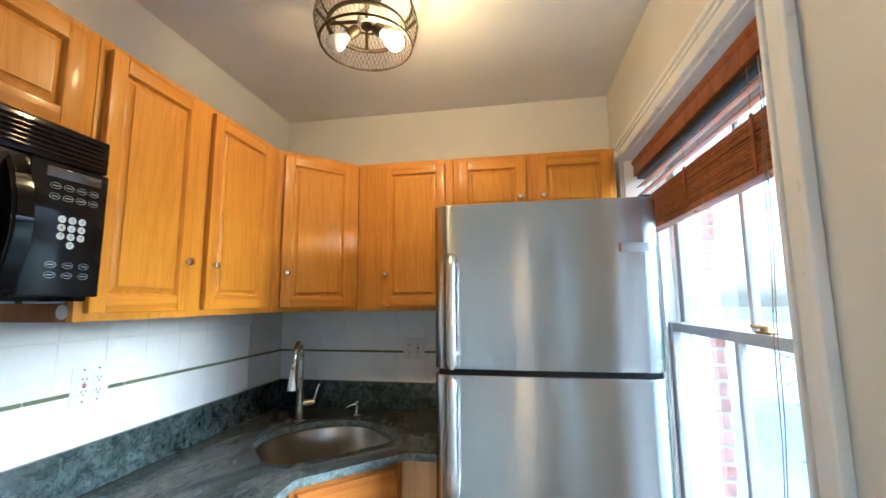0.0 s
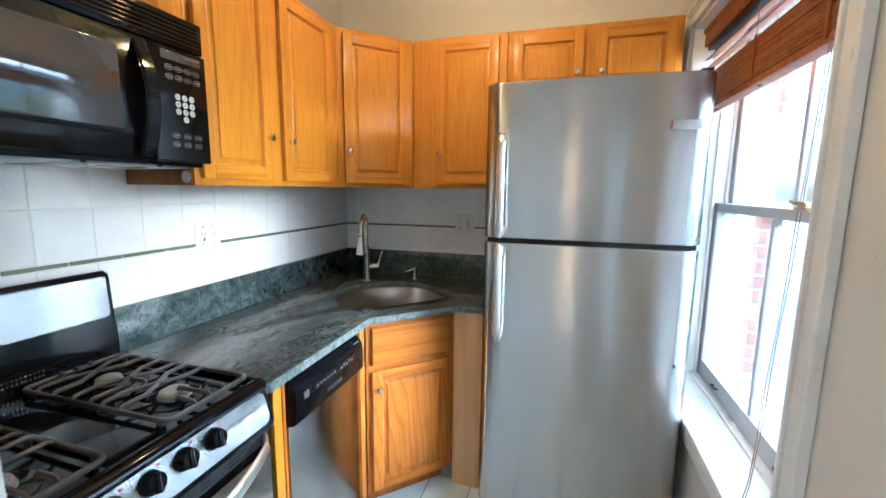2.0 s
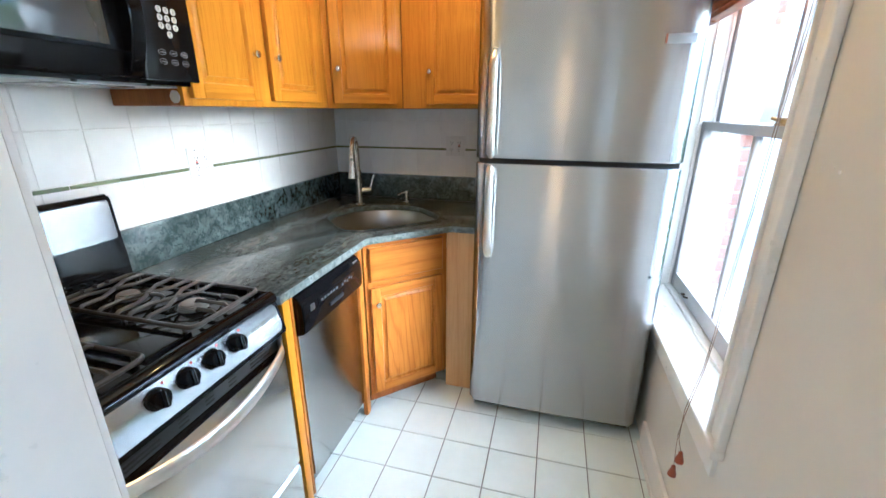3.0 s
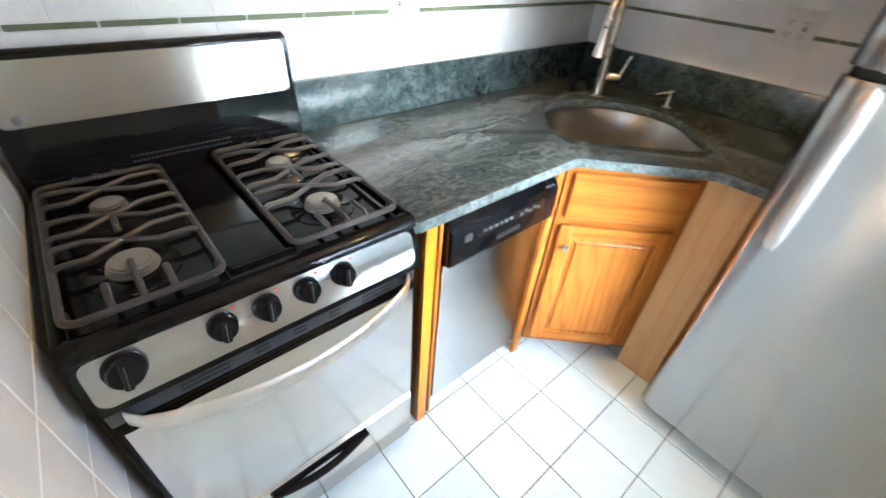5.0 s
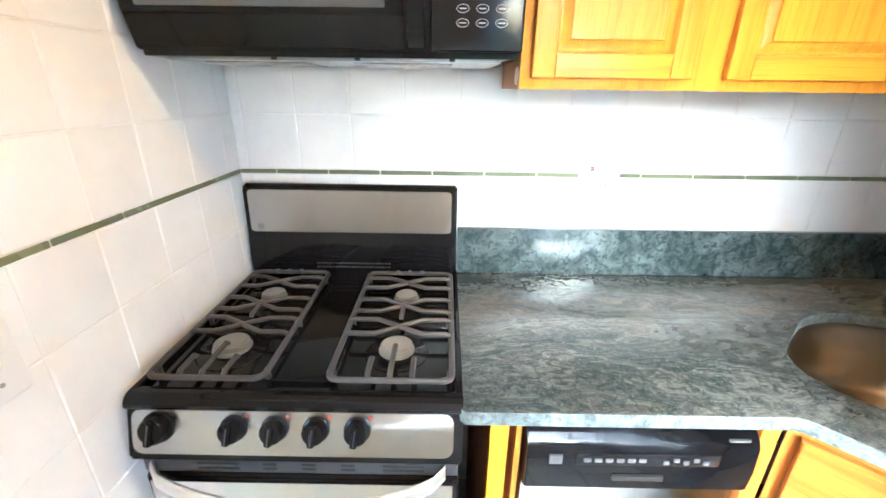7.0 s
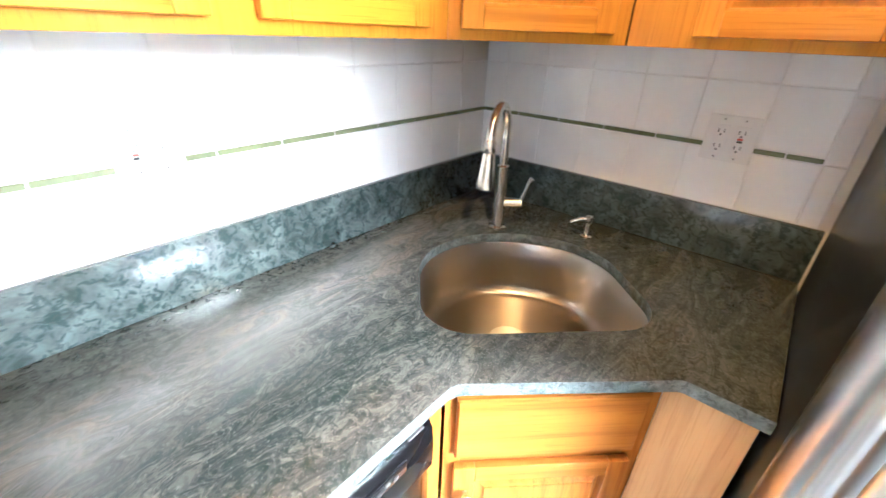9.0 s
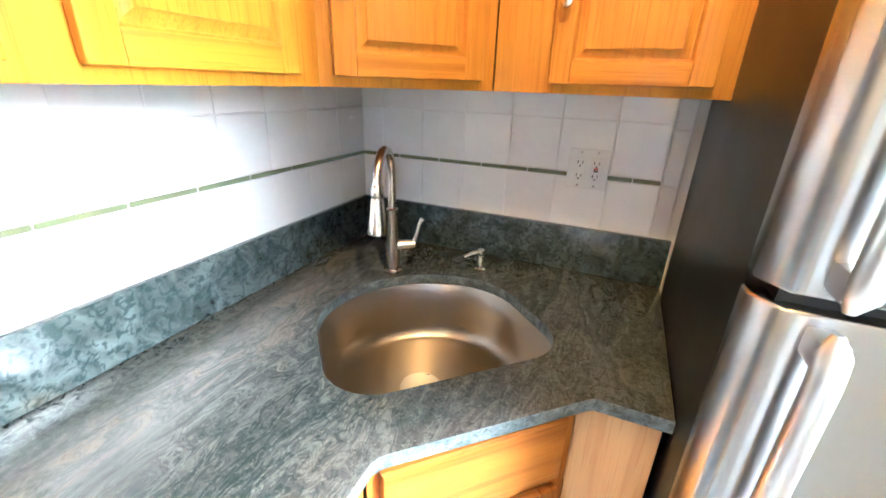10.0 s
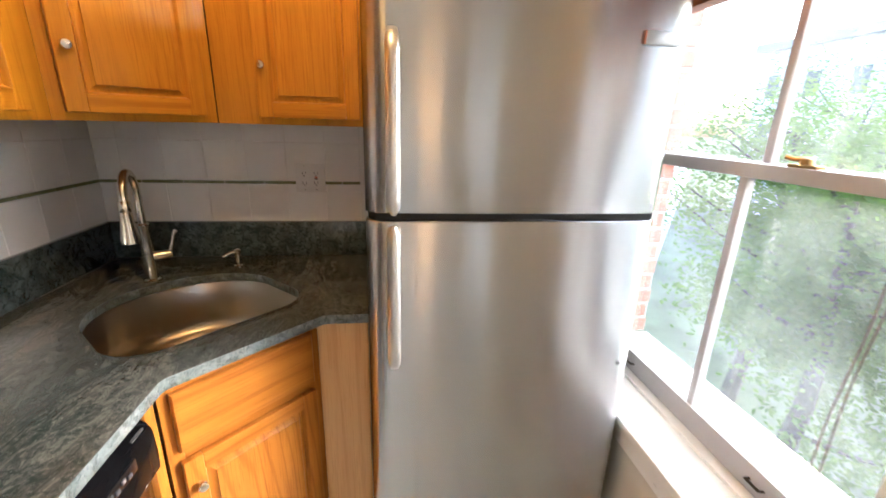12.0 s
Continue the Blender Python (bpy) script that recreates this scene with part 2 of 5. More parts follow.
def steel(name, base, rough, axis, aniso=0.5):
    s = Nodes(name)
    smear = s.noise(s.coords((2.0, 2.0, 1.2), 2.0), 2.0, 4, 0.6)
    s.l(s.ramp(smear, [(0.3, tuple(c * 0.96 for c in base)), (0.7, base)]), s.b.inputs["Base Color"])
    if aniso:
        s.bump(s.noise(s.coords((9.0, 9.0, 0.35), 2.0), 1.0, 2, 0.5), 0.25, 0.004)
    s.set(Roughness=rough)
    s.set(Metallic=1.0, Anisotropic=aniso, Anisotropic_Rotation=0.25)
    tg = s.n("ShaderNodeTangent")
    tg.direction_type, tg.axis = "RADIAL", "Z"
    s.l(tg.outputs[0], s.b.inputs["Tangent"])
    return s.m


steel("steel", (0.45, 0.455, 0.462), 0.25, 0, 1.0)
steel("steel_bright", (0.7, 0.7, 0.7), 0.17, 0, 0.0)
steel("steel_smooth", (0.68, 0.67, 0.65), 0.34, 0, 0.0)
steel("steel_sink", (0.46, 0.41, 0.345), 0.3, 0, 0.0)
Nodes("dark_glass").set(Base_Color=(0.045, 0.048, 0.053), Roughness=0.05, Specular_IOR_Level=1.0, Coat_Weight=0.8, Coat_Roughness=0.03)
pane = Nodes("pane_glass").set(Base_Color=(0.95, 0.97, 0.96), Roughness=0.0, IOR=1.45, Transmission_Weight=1.0)
dust = pane.n("ShaderNodeBsdfTranslucent", Color=(0.8, 0.85, 0.86, 1))
film = pane.n("ShaderNodeMixShader")
pane.l(pane.ramp(pane.noise(pane.coords((1, 1, 1), 3.0), 5, 4, 0.6, 0.5), [(0.35, (0.014,) * 3), (0.75, (0.047,) * 3)]), film.inputs[0])
pane.l(pane.b.outputs[0], film.inputs[1])
pane.l(dust.outputs[0], film.inputs[2])
pane.l(film.outputs[0], pane.t.nodes["Material Output"].inputs["Surface"])
glow = Nodes("bulb_lit").set(Base_Color=(1.0, 0.8, 0.5), Emission_Color=(1.0, 0.53, 0.145), Emission_Strength=BULB)
Nodes("bulb_dim").set(Base_Color=(1.0, 0.8, 0.5), Emission_Color=(1.0, 0.5, 0.16), Emission_Strength=BULB * 1.0)
leaf = Nodes("leaves")
lc = leaf.n("ShaderNodeNewGeometry")
leaf.l(leaf.ramp(lc.outputs["Random Per Island"], [(0.0, (0.04, 0.085, 0.014)), (0.5, (0.085, 0.15, 0.026)), (1.0, (0.19, 0.25, 0.05))]), leaf.b.inputs["Base Color"])
leaf.set(Roughness=0.6, Specular_IOR_Level=0.12)
thin = leaf.n("ShaderNodeBsdfTranslucent", Color=(0.17, 0.29, 0.035, 1))
both = leaf.n("ShaderNodeMixShader", Fac=0.5)
leaf.l(leaf.b.outputs[0], both.inputs[1])
leaf.l(thin.outputs[0], both.inputs[2])
leaf.l(both.outputs[0], leaf.t.nodes["Material Output"].inputs["Surface"])

# ---- building helpers ----
LEFT = pose(0, 0, 0, 0, 0, 90)      # local x runs along the left wall towards the corner, -y into the room
BACK = pose(0, 0, 0)
DIAG = pose(0, 0, 0, 0, 0, 45)      # local x runs across the corner, -y into the room
RIGHT = pose(0, 0, 0, 0, 0, -90)
ORIGIN = {}


def thing(name, base=(0, 0, 0), axes=BACK, label="", category="", group="", kind=""):
    """An Empty at base (in the axes' own coordinates) that holds the parts of one thing."""
    ob = new(name)
    ob.empty_display_size = 0.05
    ob.matrix_basis = axes @ Matrix.Translation(base)
    ORIGIN[ob.name] = Vector(base)
    return tagged(ob, label, category, group, kind)


def part(name, bm, material, parent, label="", angle=35):
    """Links a bmesh, in the thing's axes, as one mesh under a thing or a part."""
    base = ORIGIN[parent.name] if parent else Vector()
    bmesh.ops.translate(bm, verts=bm.verts, vec=-base)
    me = bpy.data.meshes.new(name)
    bm.normal_update()
    bm.to_mesh(me)
    bm.free()
    for m in material if isinstance(material, (list, tuple)) else [material]:
        me.materials.append(MATS[m])
    me.polygons.foreach_set("use_smooth", [True] * len(me.polygons))
    me.set_sharp_from_angle(angle=radians(angle))
    ob = new(name, me)
    if parent:
        ob.parent = parent
        ORIGIN[ob.name] = base
    return tagged(ob, label)


def solid(name, bm, material, label, category, kind="", group=""):
    """A top-level thing that is one mesh."""
    return tagged(part(name, bm, material, None), label, category, group, kind)


def join(bm, other, index=0):
    for f in other.faces:
        f.material_index = index
    me = bpy.data.meshes.new("join")
    other.to_mesh(me)
    other.free()
    bm.from_mesh(me)
    bpy.data.meshes.remove(me)
    return bm


def box(x0, x1, y0, y1, z0, z1, bevel=0.0, steps=2, into=None, index=0):
    b = bmesh.new()
    bmesh.ops.create_cube(b, size=1.0)
    lo, hi = [min(p) for p in ((x0, x1), (y0, y1), (z0, z1))], [max(p) for p in ((x0, x1), (y0, y1), (z0, z1))]
    for v in b.verts:
        v.co = Vector([lo[i] if v.co[i] < 0 else hi[i] for i in range(3)])
    if bevel:
        bmesh.ops.bevel(b, geom=b.edges[:], offset=bevel, segments=steps, affect="EDGES", profile=0.6)
    return b if into is None else join(into, b, index)


def tube(points, radius, seg=10, into=None, index=0, cap=True):
    """A round bar along points; radius is one number or one for each point."""
    b = bmesh.new()
    pts = [Vector(p) for p in points]
    radii = radius if isinstance(radius, (list, tuple)) else [radius] * len(pts)
    rings, side = [], None
    for i, p in enumerate(pts):
        d = (pts[min(i + 1, len(pts) - 1)] - pts[max(i - 1, 0)]).normalized()
        if side is None:
            side = d.orthogonal().normalized()
        side = (side - d * side.dot(d)).normalized()
        up = d.cross(side)
        rings.append([b.verts.new(p + radii[i] * (math.cos(a) * side + math.sin(a) * up)) for a in (2 * math.pi * k / seg for k in range(seg))])
    for r0, r1 in zip(rings, rings[1:]):
        for k in range(seg):
            b.faces.new((r0[k], r0[(k + 1) % seg], r1[(k + 1) % seg], r1[k]))
    if cap:
        b.faces.new(rings[0][::-1])
        b.faces.new(rings[-1])
    return b if into is None else join(into, b, index)


def turned(profile, centre, direction=(0, 0, 1), seg=24, into=None, index=0):
    """A lathe form: profile holds (distance along, radius)."""
    d = Vector(direction).normalized()
    return tube([Vector(centre) + d * h for h, r in profile], [max(r, 0.0003) for h, r in profile], seg, into, index)


def prism(outline, z0, z1, bevel=0.0, steps=2):
    """An upright prism over an outline in x and y."""
    b = bmesh.new()
    low = [b.verts.new((x, y, z0)) for x, y in outline]
    f = b.faces.new(low)
    ret = bmesh.ops.extrude_face_region(b, geom=[f])
    bmesh.ops.translate(b, verts=[v for v in ret["geom"] if isinstance(v, bmesh.types.BMVert)], vec=(0, 0, z1 - z0))
    bmesh.ops.recalc_face_normals(b, faces=b.faces[:])
    if bevel:
        edges = [e for e in b.edges if abs(e.verts[0].co.z - e.verts[1].co.z) < 1e-6]
        bmesh.ops.bevel(b, geom=edges, offset=bevel, segments=steps, affect="EDGES", profile=0.5)
    return b


def frame_xz(x0, x1, z0, z1, w, y0, y1, bevel=0.002):
    """Four bars round an opening, in x and z, from y0 to y1."""
    b = box(x0, x0 + w, y0, y1, z0, z1, bevel)
    box(x1 - w, x1, y0, y1, z0, z1, bevel, into=b)
    box(x0 + w, x1 - w, y0, y1, z0, z0 + w, bevel, into=b)
    box(x0 + w, x1 - w, y0, y1, z1 - w, z1, bevel, into=b)
    return b


def nested(x0, x1, z0, z1, y, loops):
    """Rectangles inside one another in x and z: loops of (inset, distance towards -y), closed at the last one."""
    b = bmesh.new()
    rings = []
    for inset, out in loops:
        rings.append([b.verts.new((x, y - out, z)) for x, z in ((x0 + inset, z0 + inset), (x1 - inset, z0 + inset), (x1 - inset, z1 - inset), (x0 + inset, z1 - inset))])
    for a, c in zip(rings, rings[1:]):
        for k in range(4):
            b.faces.new((a[k], a[(k + 1) % 4], c[(k + 1) % 4], c[k]))
    b.faces.new(rings[-1])
    b.faces.new(rings[0][::-1])
    return b


def knob(x, y, z, parent, r=0.013):
    k = turned([(0, r * 0.55), (0.004, r * 0.45), (0.010, r * 0.5), (0.014, r * 0.95), (0.019, r), (0.023, r * 0.8), (0.0245, r * 0.3)], (x, y, z), (0, -1, 0), 16)
    part("knob", k, "nickel", parent, "round brushed nickel knob")


def panel_door(parent, x0, x1, z0, z1, y, knob_at=None, name="door", rail=0.045, grain="oak_figured"):
    """A raised-panel door whose back lies at y: the field, with two stiles, two rails and a knob under it."""
    t = 0.019
    e = rail - 0.004
    up, across = ("oak_base", "oak_base_across") if grain == "oak_base" else ("oak_upright", "oak_across")
    p = nested(x0 + e, x1 - e, z0 + e, z1 - e, y - 0.002, [(0, 0), (0, 0.016), (0.003, 0.0165), (0.007, 0.011), (0.009, 0.004), (0.012, 0.004), (0.0265, 0.0140), (0.0275, 0.0172)])
    d = part(name, p, grain, parent)
    part("stile", box(x0, x0 + rail, y - t, y, z0, z1, 0.004, 3), up, d)
    part("stile", box(x1 - rail, x1, y - t, y, z0, z1, 0.004, 3), up, d)
    part("rail", box(x0 + rail, x1 - rail, y - t + 0.0006, y, z0, z0 + rail, 0.003, 3), across, d)
    part("rail", box(x0 + rail, x1 - rail, y - t + 0.0006, y, z1 - rail, z1, 0.003, 3), across, d)
    if knob_at:
        knob(knob_at[0], y - t, knob_at[1], d)
    return d

# ---- the room ----
CEIL, WALL_X, SIDE_Y = 2.59, 1.860, -2.13
WIN_Y0, WIN_Y1, WIN_Z0, WIN_Z1 = -1.340, -0.235, 0.585, 2.15   # clear opening of the window

PLAN = [(-1.62, -4.52), (2.17, -4.52), (2.17, 0.12), (-0.12, 0.12), (-0.12, SIDE_Y), (-1.62, SIDE_Y)]   # outer line of the walls
floor = solid("floor", prism(PLAN, -0.12, -0.004), "floor_grout", "pale green-white ceramic floor tiles with thin dark joints", "floor", "structure")
solid("ceiling", prism(PLAN, CEIL, CEIL + 0.12), "ceiling_paint", "smooth off-white painted ceiling", "ceiling", "structure")
wall_left = solid("wall_left", box(-0.12, 0, SIDE_Y - 0.12, 0.12, 0, CEIL), "wall_paint", "cream wall above white glazed tile backsplash", "wall", "structure")
wall_back = solid("wall_back", box(0, WALL_X, 0, 0.12, 0, CEIL), "wall_paint", "cream wall above white glazed tile backsplash", "wall", "structure")
SW = Matrix.Translation((0, SIDE_Y, 0)) @ pose(0, 0, 0, 0, 0, 180 - 1.1)   # the short wall stands slightly askew
wall_side = solid("wall_side", box(-0.85, 0.0, 0, 0.12, 0, CEIL, 0.006), "trim_paint", "short white wall beside the stove with glazed tiles", "wall", "structure")
wall_side.matrix_basis = SW
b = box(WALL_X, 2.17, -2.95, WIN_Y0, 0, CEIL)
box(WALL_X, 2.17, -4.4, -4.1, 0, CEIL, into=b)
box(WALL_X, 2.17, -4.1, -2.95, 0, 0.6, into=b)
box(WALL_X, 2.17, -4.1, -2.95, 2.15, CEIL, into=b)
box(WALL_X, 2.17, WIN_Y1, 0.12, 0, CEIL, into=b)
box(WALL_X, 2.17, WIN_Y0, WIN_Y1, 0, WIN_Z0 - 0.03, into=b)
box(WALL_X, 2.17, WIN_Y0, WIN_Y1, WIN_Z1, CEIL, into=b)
wall_window = solid("wall_window", b, "grey_paint", "cream painted wall round the window", "wall", "structure")
solid("wall_rear", box(-1.5, 2.17, -4.52, -4.4, 0, CEIL), "wall_paint", "plain cream wall behind the walk", "wall", "structure")
solid("wall_hall", box(-1.62, -1.5, -4.4, SIDE_Y - 0.12, 0, CEIL), "wall_paint", "plain cream wall of the passage", "wall", "structure")
solid("wall_hall_front", box(-1.5, -0.12, SIDE_Y - 0.12, SIDE_Y, 0, CEIL), "wall_paint", "plain cream wall of the passage", "wall", "structure")

b = box(WALL_X - 0.016, WALL_X, -4.4, -0.77, 0, 0.13, 0.004)
box(WALL_X - 0.024, WALL_X - 0.016, -4.4, -0.77, 0, 0.02, 0.003, into=b)
solid("baseboard", b, "trim_paint", "painted baseboard under the window wall", "baseboard", "structure")

# window: casing, jambs, sill, two sashes, lock
win = thing("window_1", (0, WALL_X, WIN_Z0), RIGHT, "white painted double-hung sash window with brass lock", "window", "", "structure")
# axes here: x = -world y, y = world x
wx0, wx1 = -WIN_Y1, -WIN_Y0
CW = 0.066
OUT = 0.02


def surround(i0, i1, y0, bevel, name):
    """Two uprights and a head round the opening, from i0 to i1 outside it, proud to y0."""
    m = bmesh.new()
    for x0, x1, z0, z1 in ((wx0 - i1, wx0 - i0, WIN_Z0, WIN_Z1 + i1), (wx1 + i0, wx1 + i1, WIN_Z0, WIN_Z1 + i1), (wx0 - i0, wx1 + i0, WIN_Z1 + i0, WIN_Z1 + i1)):
        box(x0, x1, y0, WALL_X, z0, z1, bevel, 3, into=m)
    part(name, m, "trim_paint", win)


surround(0.0, 0.013, WALL_X - OUT, 0.005, "inner_bead")
surround(0.013, 0.05, WALL_X - 0.012, 0.002, "casing")
surround(0.05, CW, WALL_X - 0.017, 0.004, "moulding")
surround(CW, CW + 0.02, WALL_X - 0.024, 0.006, "backband")
b = box(wx0 - 0.001, wx0 + 0.012, WALL_X - 0.002, 2.11, WIN_Z0, WIN_Z1, 0.002)
box(wx1 - 0.012, wx1 + 0.001, WALL_X - 0.002, 2.11, WIN_Z0, WIN_Z1, 0.002, into=b)
box(wx0 + 0.012, wx1 - 0.012, WALL_X - 0.002, 2.11, WIN_Z1 - 0.012, WIN_Z1 + 0.001, 0.002, into=b)
for y0 in (1.985, 2.038, 2.088):
    box(wx0 + 0.012, wx0 + 0.026, y0, y0 + 0.012, WIN_Z0, WIN_Z1 - 0.012, 0.003, into=b)
    box(wx1 - 0.026, wx1 - 0.012, y0, y0 + 0.012, WIN_Z0, WIN_Z1 - 0.012, 0.003, into=b)
part("window_frame", b, "trim_paint", win)
b = box(wx0 - CW - 0.02, wx1 + CW + 0.02, WALL_X - OUT - 0.012, 1.98, WIN_Z0 - 0.03, WIN_Z0, 0.008, 3)
box(wx0 + 0.002, wx1 - 0.002, 1.972, 2.11, WIN_Z0 - 0.03, WIN_Z0 + 0.012, 0.003, into=b)
part("window_sill", b, "trim_paint", win)
b = box(wx0 - CW, wx1 + CW, WALL_X - 0.014, WALL_X, WIN_Z0 - 0.105, WIN_Z0 - 0.03, 0.005)
part("apron", b, "trim_paint", win)
MEET = 1.377


def sash(y0, y1, z0, z1, low, high, name):
    x0, x1, mid = wx0 + 0.014, wx1 - 0.014, 0.5 * (wx0 + wx1) + 0.005
    s = box(x0, x0 + 0.045, y0, y1, z0, z1, 0.004)
    box(x1 - 0.045, x1, y0, y1, z0, z1, 0.004, into=s)
    box(x0 + 0.045, x1 - 0.045, y0, y1, z0, z0 + low, 0.004, into=s)
    box(x0 + 0.045, x1 - 0.045, y0, y1, z1 - high, z1, 0.004, into=s)
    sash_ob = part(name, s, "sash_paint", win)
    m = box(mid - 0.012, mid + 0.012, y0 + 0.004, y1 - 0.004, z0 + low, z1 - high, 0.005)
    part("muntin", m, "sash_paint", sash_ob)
    for g0, g1 in ((x0 + 0.04, mid - 0.006), (mid + 0.006, x1 - 0.04)):
        yc = 0.5 * (y0 + y1)
        g = part("pane", box(g0, g1, yc - 0.0015, yc + 0.0015, z0 + low - 0.006, z1 - high + 0.006), "pane_glass", sash_ob)
        g.visible_shadow = False
    return sash_ob


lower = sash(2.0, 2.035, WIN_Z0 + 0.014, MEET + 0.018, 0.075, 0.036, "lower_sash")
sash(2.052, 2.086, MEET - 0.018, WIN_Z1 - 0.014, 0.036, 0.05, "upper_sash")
lock_x = 0.93
lk = box(lock_x - 0.035, lock_x + 0.035, 2.006, 2.03, MEET + 0.018, MEET + 0.026, 0.003)
turned([(0, 0.014), (0.012, 0.013), (0.016, 0.006)], (lock_x, 2.018, MEET + 0.026), (0, 0, 1), 14, into=lk)
tube([(lock_x, 2.016, MEET + 0.037), (lock_x - 0.018, 2.006, MEET + 0.036), (lock_x - 0.034, 2.0, MEET + 0.04)], [0.006, 0.005, 0.006], 8, into=lk)
part("sash_lock", lk, "brass", lower, "worn brass sash lock")
for hx in (0.5, 1.05):
    lift = tube([(hx - 0.02, 2.001, WIN_Z0 + 0.05), (hx - 0.02, 1.986, WIN_Z0 + 0.053), (hx + 0.02, 1.986, WIN_Z0 + 0.053), (hx + 0.02, 2.001, WIN_Z0 + 0.05)], 0.004, 8)
    part("sash_lift", lift, "bronze", lower, "small dark sash lift")

# wooden blind, pulled up
blind = thing("window_blind", (0.82, 1.92, 1.78), RIGHT, "reddish-brown wooden slat blind pulled halfway up in the window", "blind")
bx0, bx1 = wx0 + 0.03, wx1 - 0.016
cornice = [(1.909, 2.056), (1.899, 2.056), (1.896, 2.062), (1.897, 2.104), (1.889, 2.115), (1.888, 2.124), (1.909, 2.124)]
b = bmesh.new()
ends = [[b.verts.new((x, y, z)) for y, z in cornice] for x in (bx0 - 0.004, bx1 + 0.004)]
for k in range(len(cornice)):
    b.faces.new((ends[0][k], ends[0][(k + 1) % len(cornice)], ends[1][(k + 1) % len(cornice)], ends[1][k]))
b.faces.new(ends[0][::-1])
b.faces.new(ends[1])
bmesh.ops.recalc_face_normals(b, faces=b.faces[:])
part("valance", b, "blind_wood", blind)
part("headrail", box(bx0, bx1, 1.909, 1.945, 2.04, 2.095, 0.003), "black_matte", blind)
for z in (2.006, 1.966):
    s = box(bx0, bx1, 1.902, 1.945, z, z + 0.003, 0.001)
    bmesh.ops.rotate(s, verts=s.verts, cent=(0, 1.923, z), matrix=Matrix.Rotation(radians(20), 3, "X"))
    part("slat", s, "blind_wood", blind)
z = 1.80
rs = random.Random(4)
while z < 1.922:
    j = rs.uniform(-0.003, 0.003)
    part("slat", box(bx0 + j, bx1 + j, 1.901 + j, 1.946 + j, z, z + 0.0072, 0.0016), "blind_wood", blind)
    z += 0.0088
part("bottom_rail", box(bx0, bx1, 1.9, 1.947, 1.775, 1.797, 0.004), "blind_wood", blind)
for cx in (bx0 + 0.14, 0.5 * (bx0 + bx1), bx1 - 0.14):
    part("cord_plug", turned([(0, 0.008), (0.003, 0.008), (0.0045, 0.005)], (cx, 1.923, 1.775), (0, 0, -1), 12), "blind_wood", blind)
    part("ladder_tape", box(cx - 0.007, cx + 0.007, 1.8955, 1.9, 1.785, 1.928, 0.002), "blind_wood", blind, "rust-brown ladder tape")
    for cy_ in (1.899, 1.948):
        part("ladder_cord", tube([(cx, cy_, 1.8), (cx + 0.001, cy_, 1.92), (cx, cy_, 2.045)], 0.0009, 5), "blind_wood", blind)
for ox, tip in ((0.0, 0.385), (0.012, 0.3)):
    cord = [(bx1 - 0.08 + ox + 0.003 * math.sin(k + ox * 90), 1.892 - 0.0025 * k, 2.04 - 0.06 * k) for k in range(23)]
    cord += [(bx1 - 0.078 + ox, 1.822, 0.63), (bx1 - 0.077 + ox, 1.8135, 0.57), (bx1 - 0.079 - ox, 1.816, 0.46), (bx1 - 0.081 - 2.4 * ox, 1.832, tip + 0.02)]
    line = part("pull_cord", tube(cord, 0.0013, 6), "cord", blind, "thin brown pull cord")
    end = (cord[-1][0], 1.832, tip + 0.024)
    part("tassel", turned([(0, 0.003), (0.006, 0.007), (0.012, 0.0065), (0.03, 0.0125), (0.042, 0.0135), (0.046, 0.009)], end, (0, 0, -1), 16), "tassel_wood", line, "red-brown turned wooden tassel")

for hy, hz, hr in ((-1.475, 1.335, 0.002), (-1.53, 1.332, 0.004), (-1.512, 1.338, 0.0015)):
    solid("nail_hole", turned([(0, hr), (0.0012, hr * 0.8)], (WALL_X - 0.0002, hy, hz), (-1, 0, 0), 10), "grout", "small nail hole in the cream painted wall", "nail hole", "", "nail holes")

# outdoors
ground = solid("ground", box(2.3, 400, -300, 300, -4.2, -4.0), "ground_grass", "green lawn below the window", "ground", "structure")
# invented pale ground, added to whiten the slanting view through the lower panes
solid("pavement", prism([(2.3, 8.5), (8.4, 8.5), (60, 72), (60, 120), (2.3, 120)], -4.0, -3.97), "pale_paving", "pale ground added beyond the lawn to brighten the view", "pavement", "structure")
ext = thing("stone_sill", (0.82, 2.15, 0.5), RIGHT, "pale pink stone sill outside the window", "sill", "", "structure")
part("slab", box(wx0 - 0.05, wx1 + 0.05, 2.11, 2.28, 0.48, 0.578, 0.008), "stone_pale", ext)
jamb = thing("brick_jamb", (wx0, 2.15, 0.6), RIGHT, "red brick side of the window opening outside", "brickwork", "", "structure")
part("mortar", box(wx0 - 0.15, wx0 - 0.025, 2.172, 2.24, 0.6, 2.3), "mortar", jamb)
bz = 0.603
row = 0
while bz < 2.2:
    w = 0.062 if row % 2 else 0.07
    part("brick", box(wx0 - 0.15, wx0 - 0.02, 2.173, 2.173 + w, bz, bz + 0.057, 0.004, 1), "brick_red", jamb)
    bz += 0.068
    row += 1


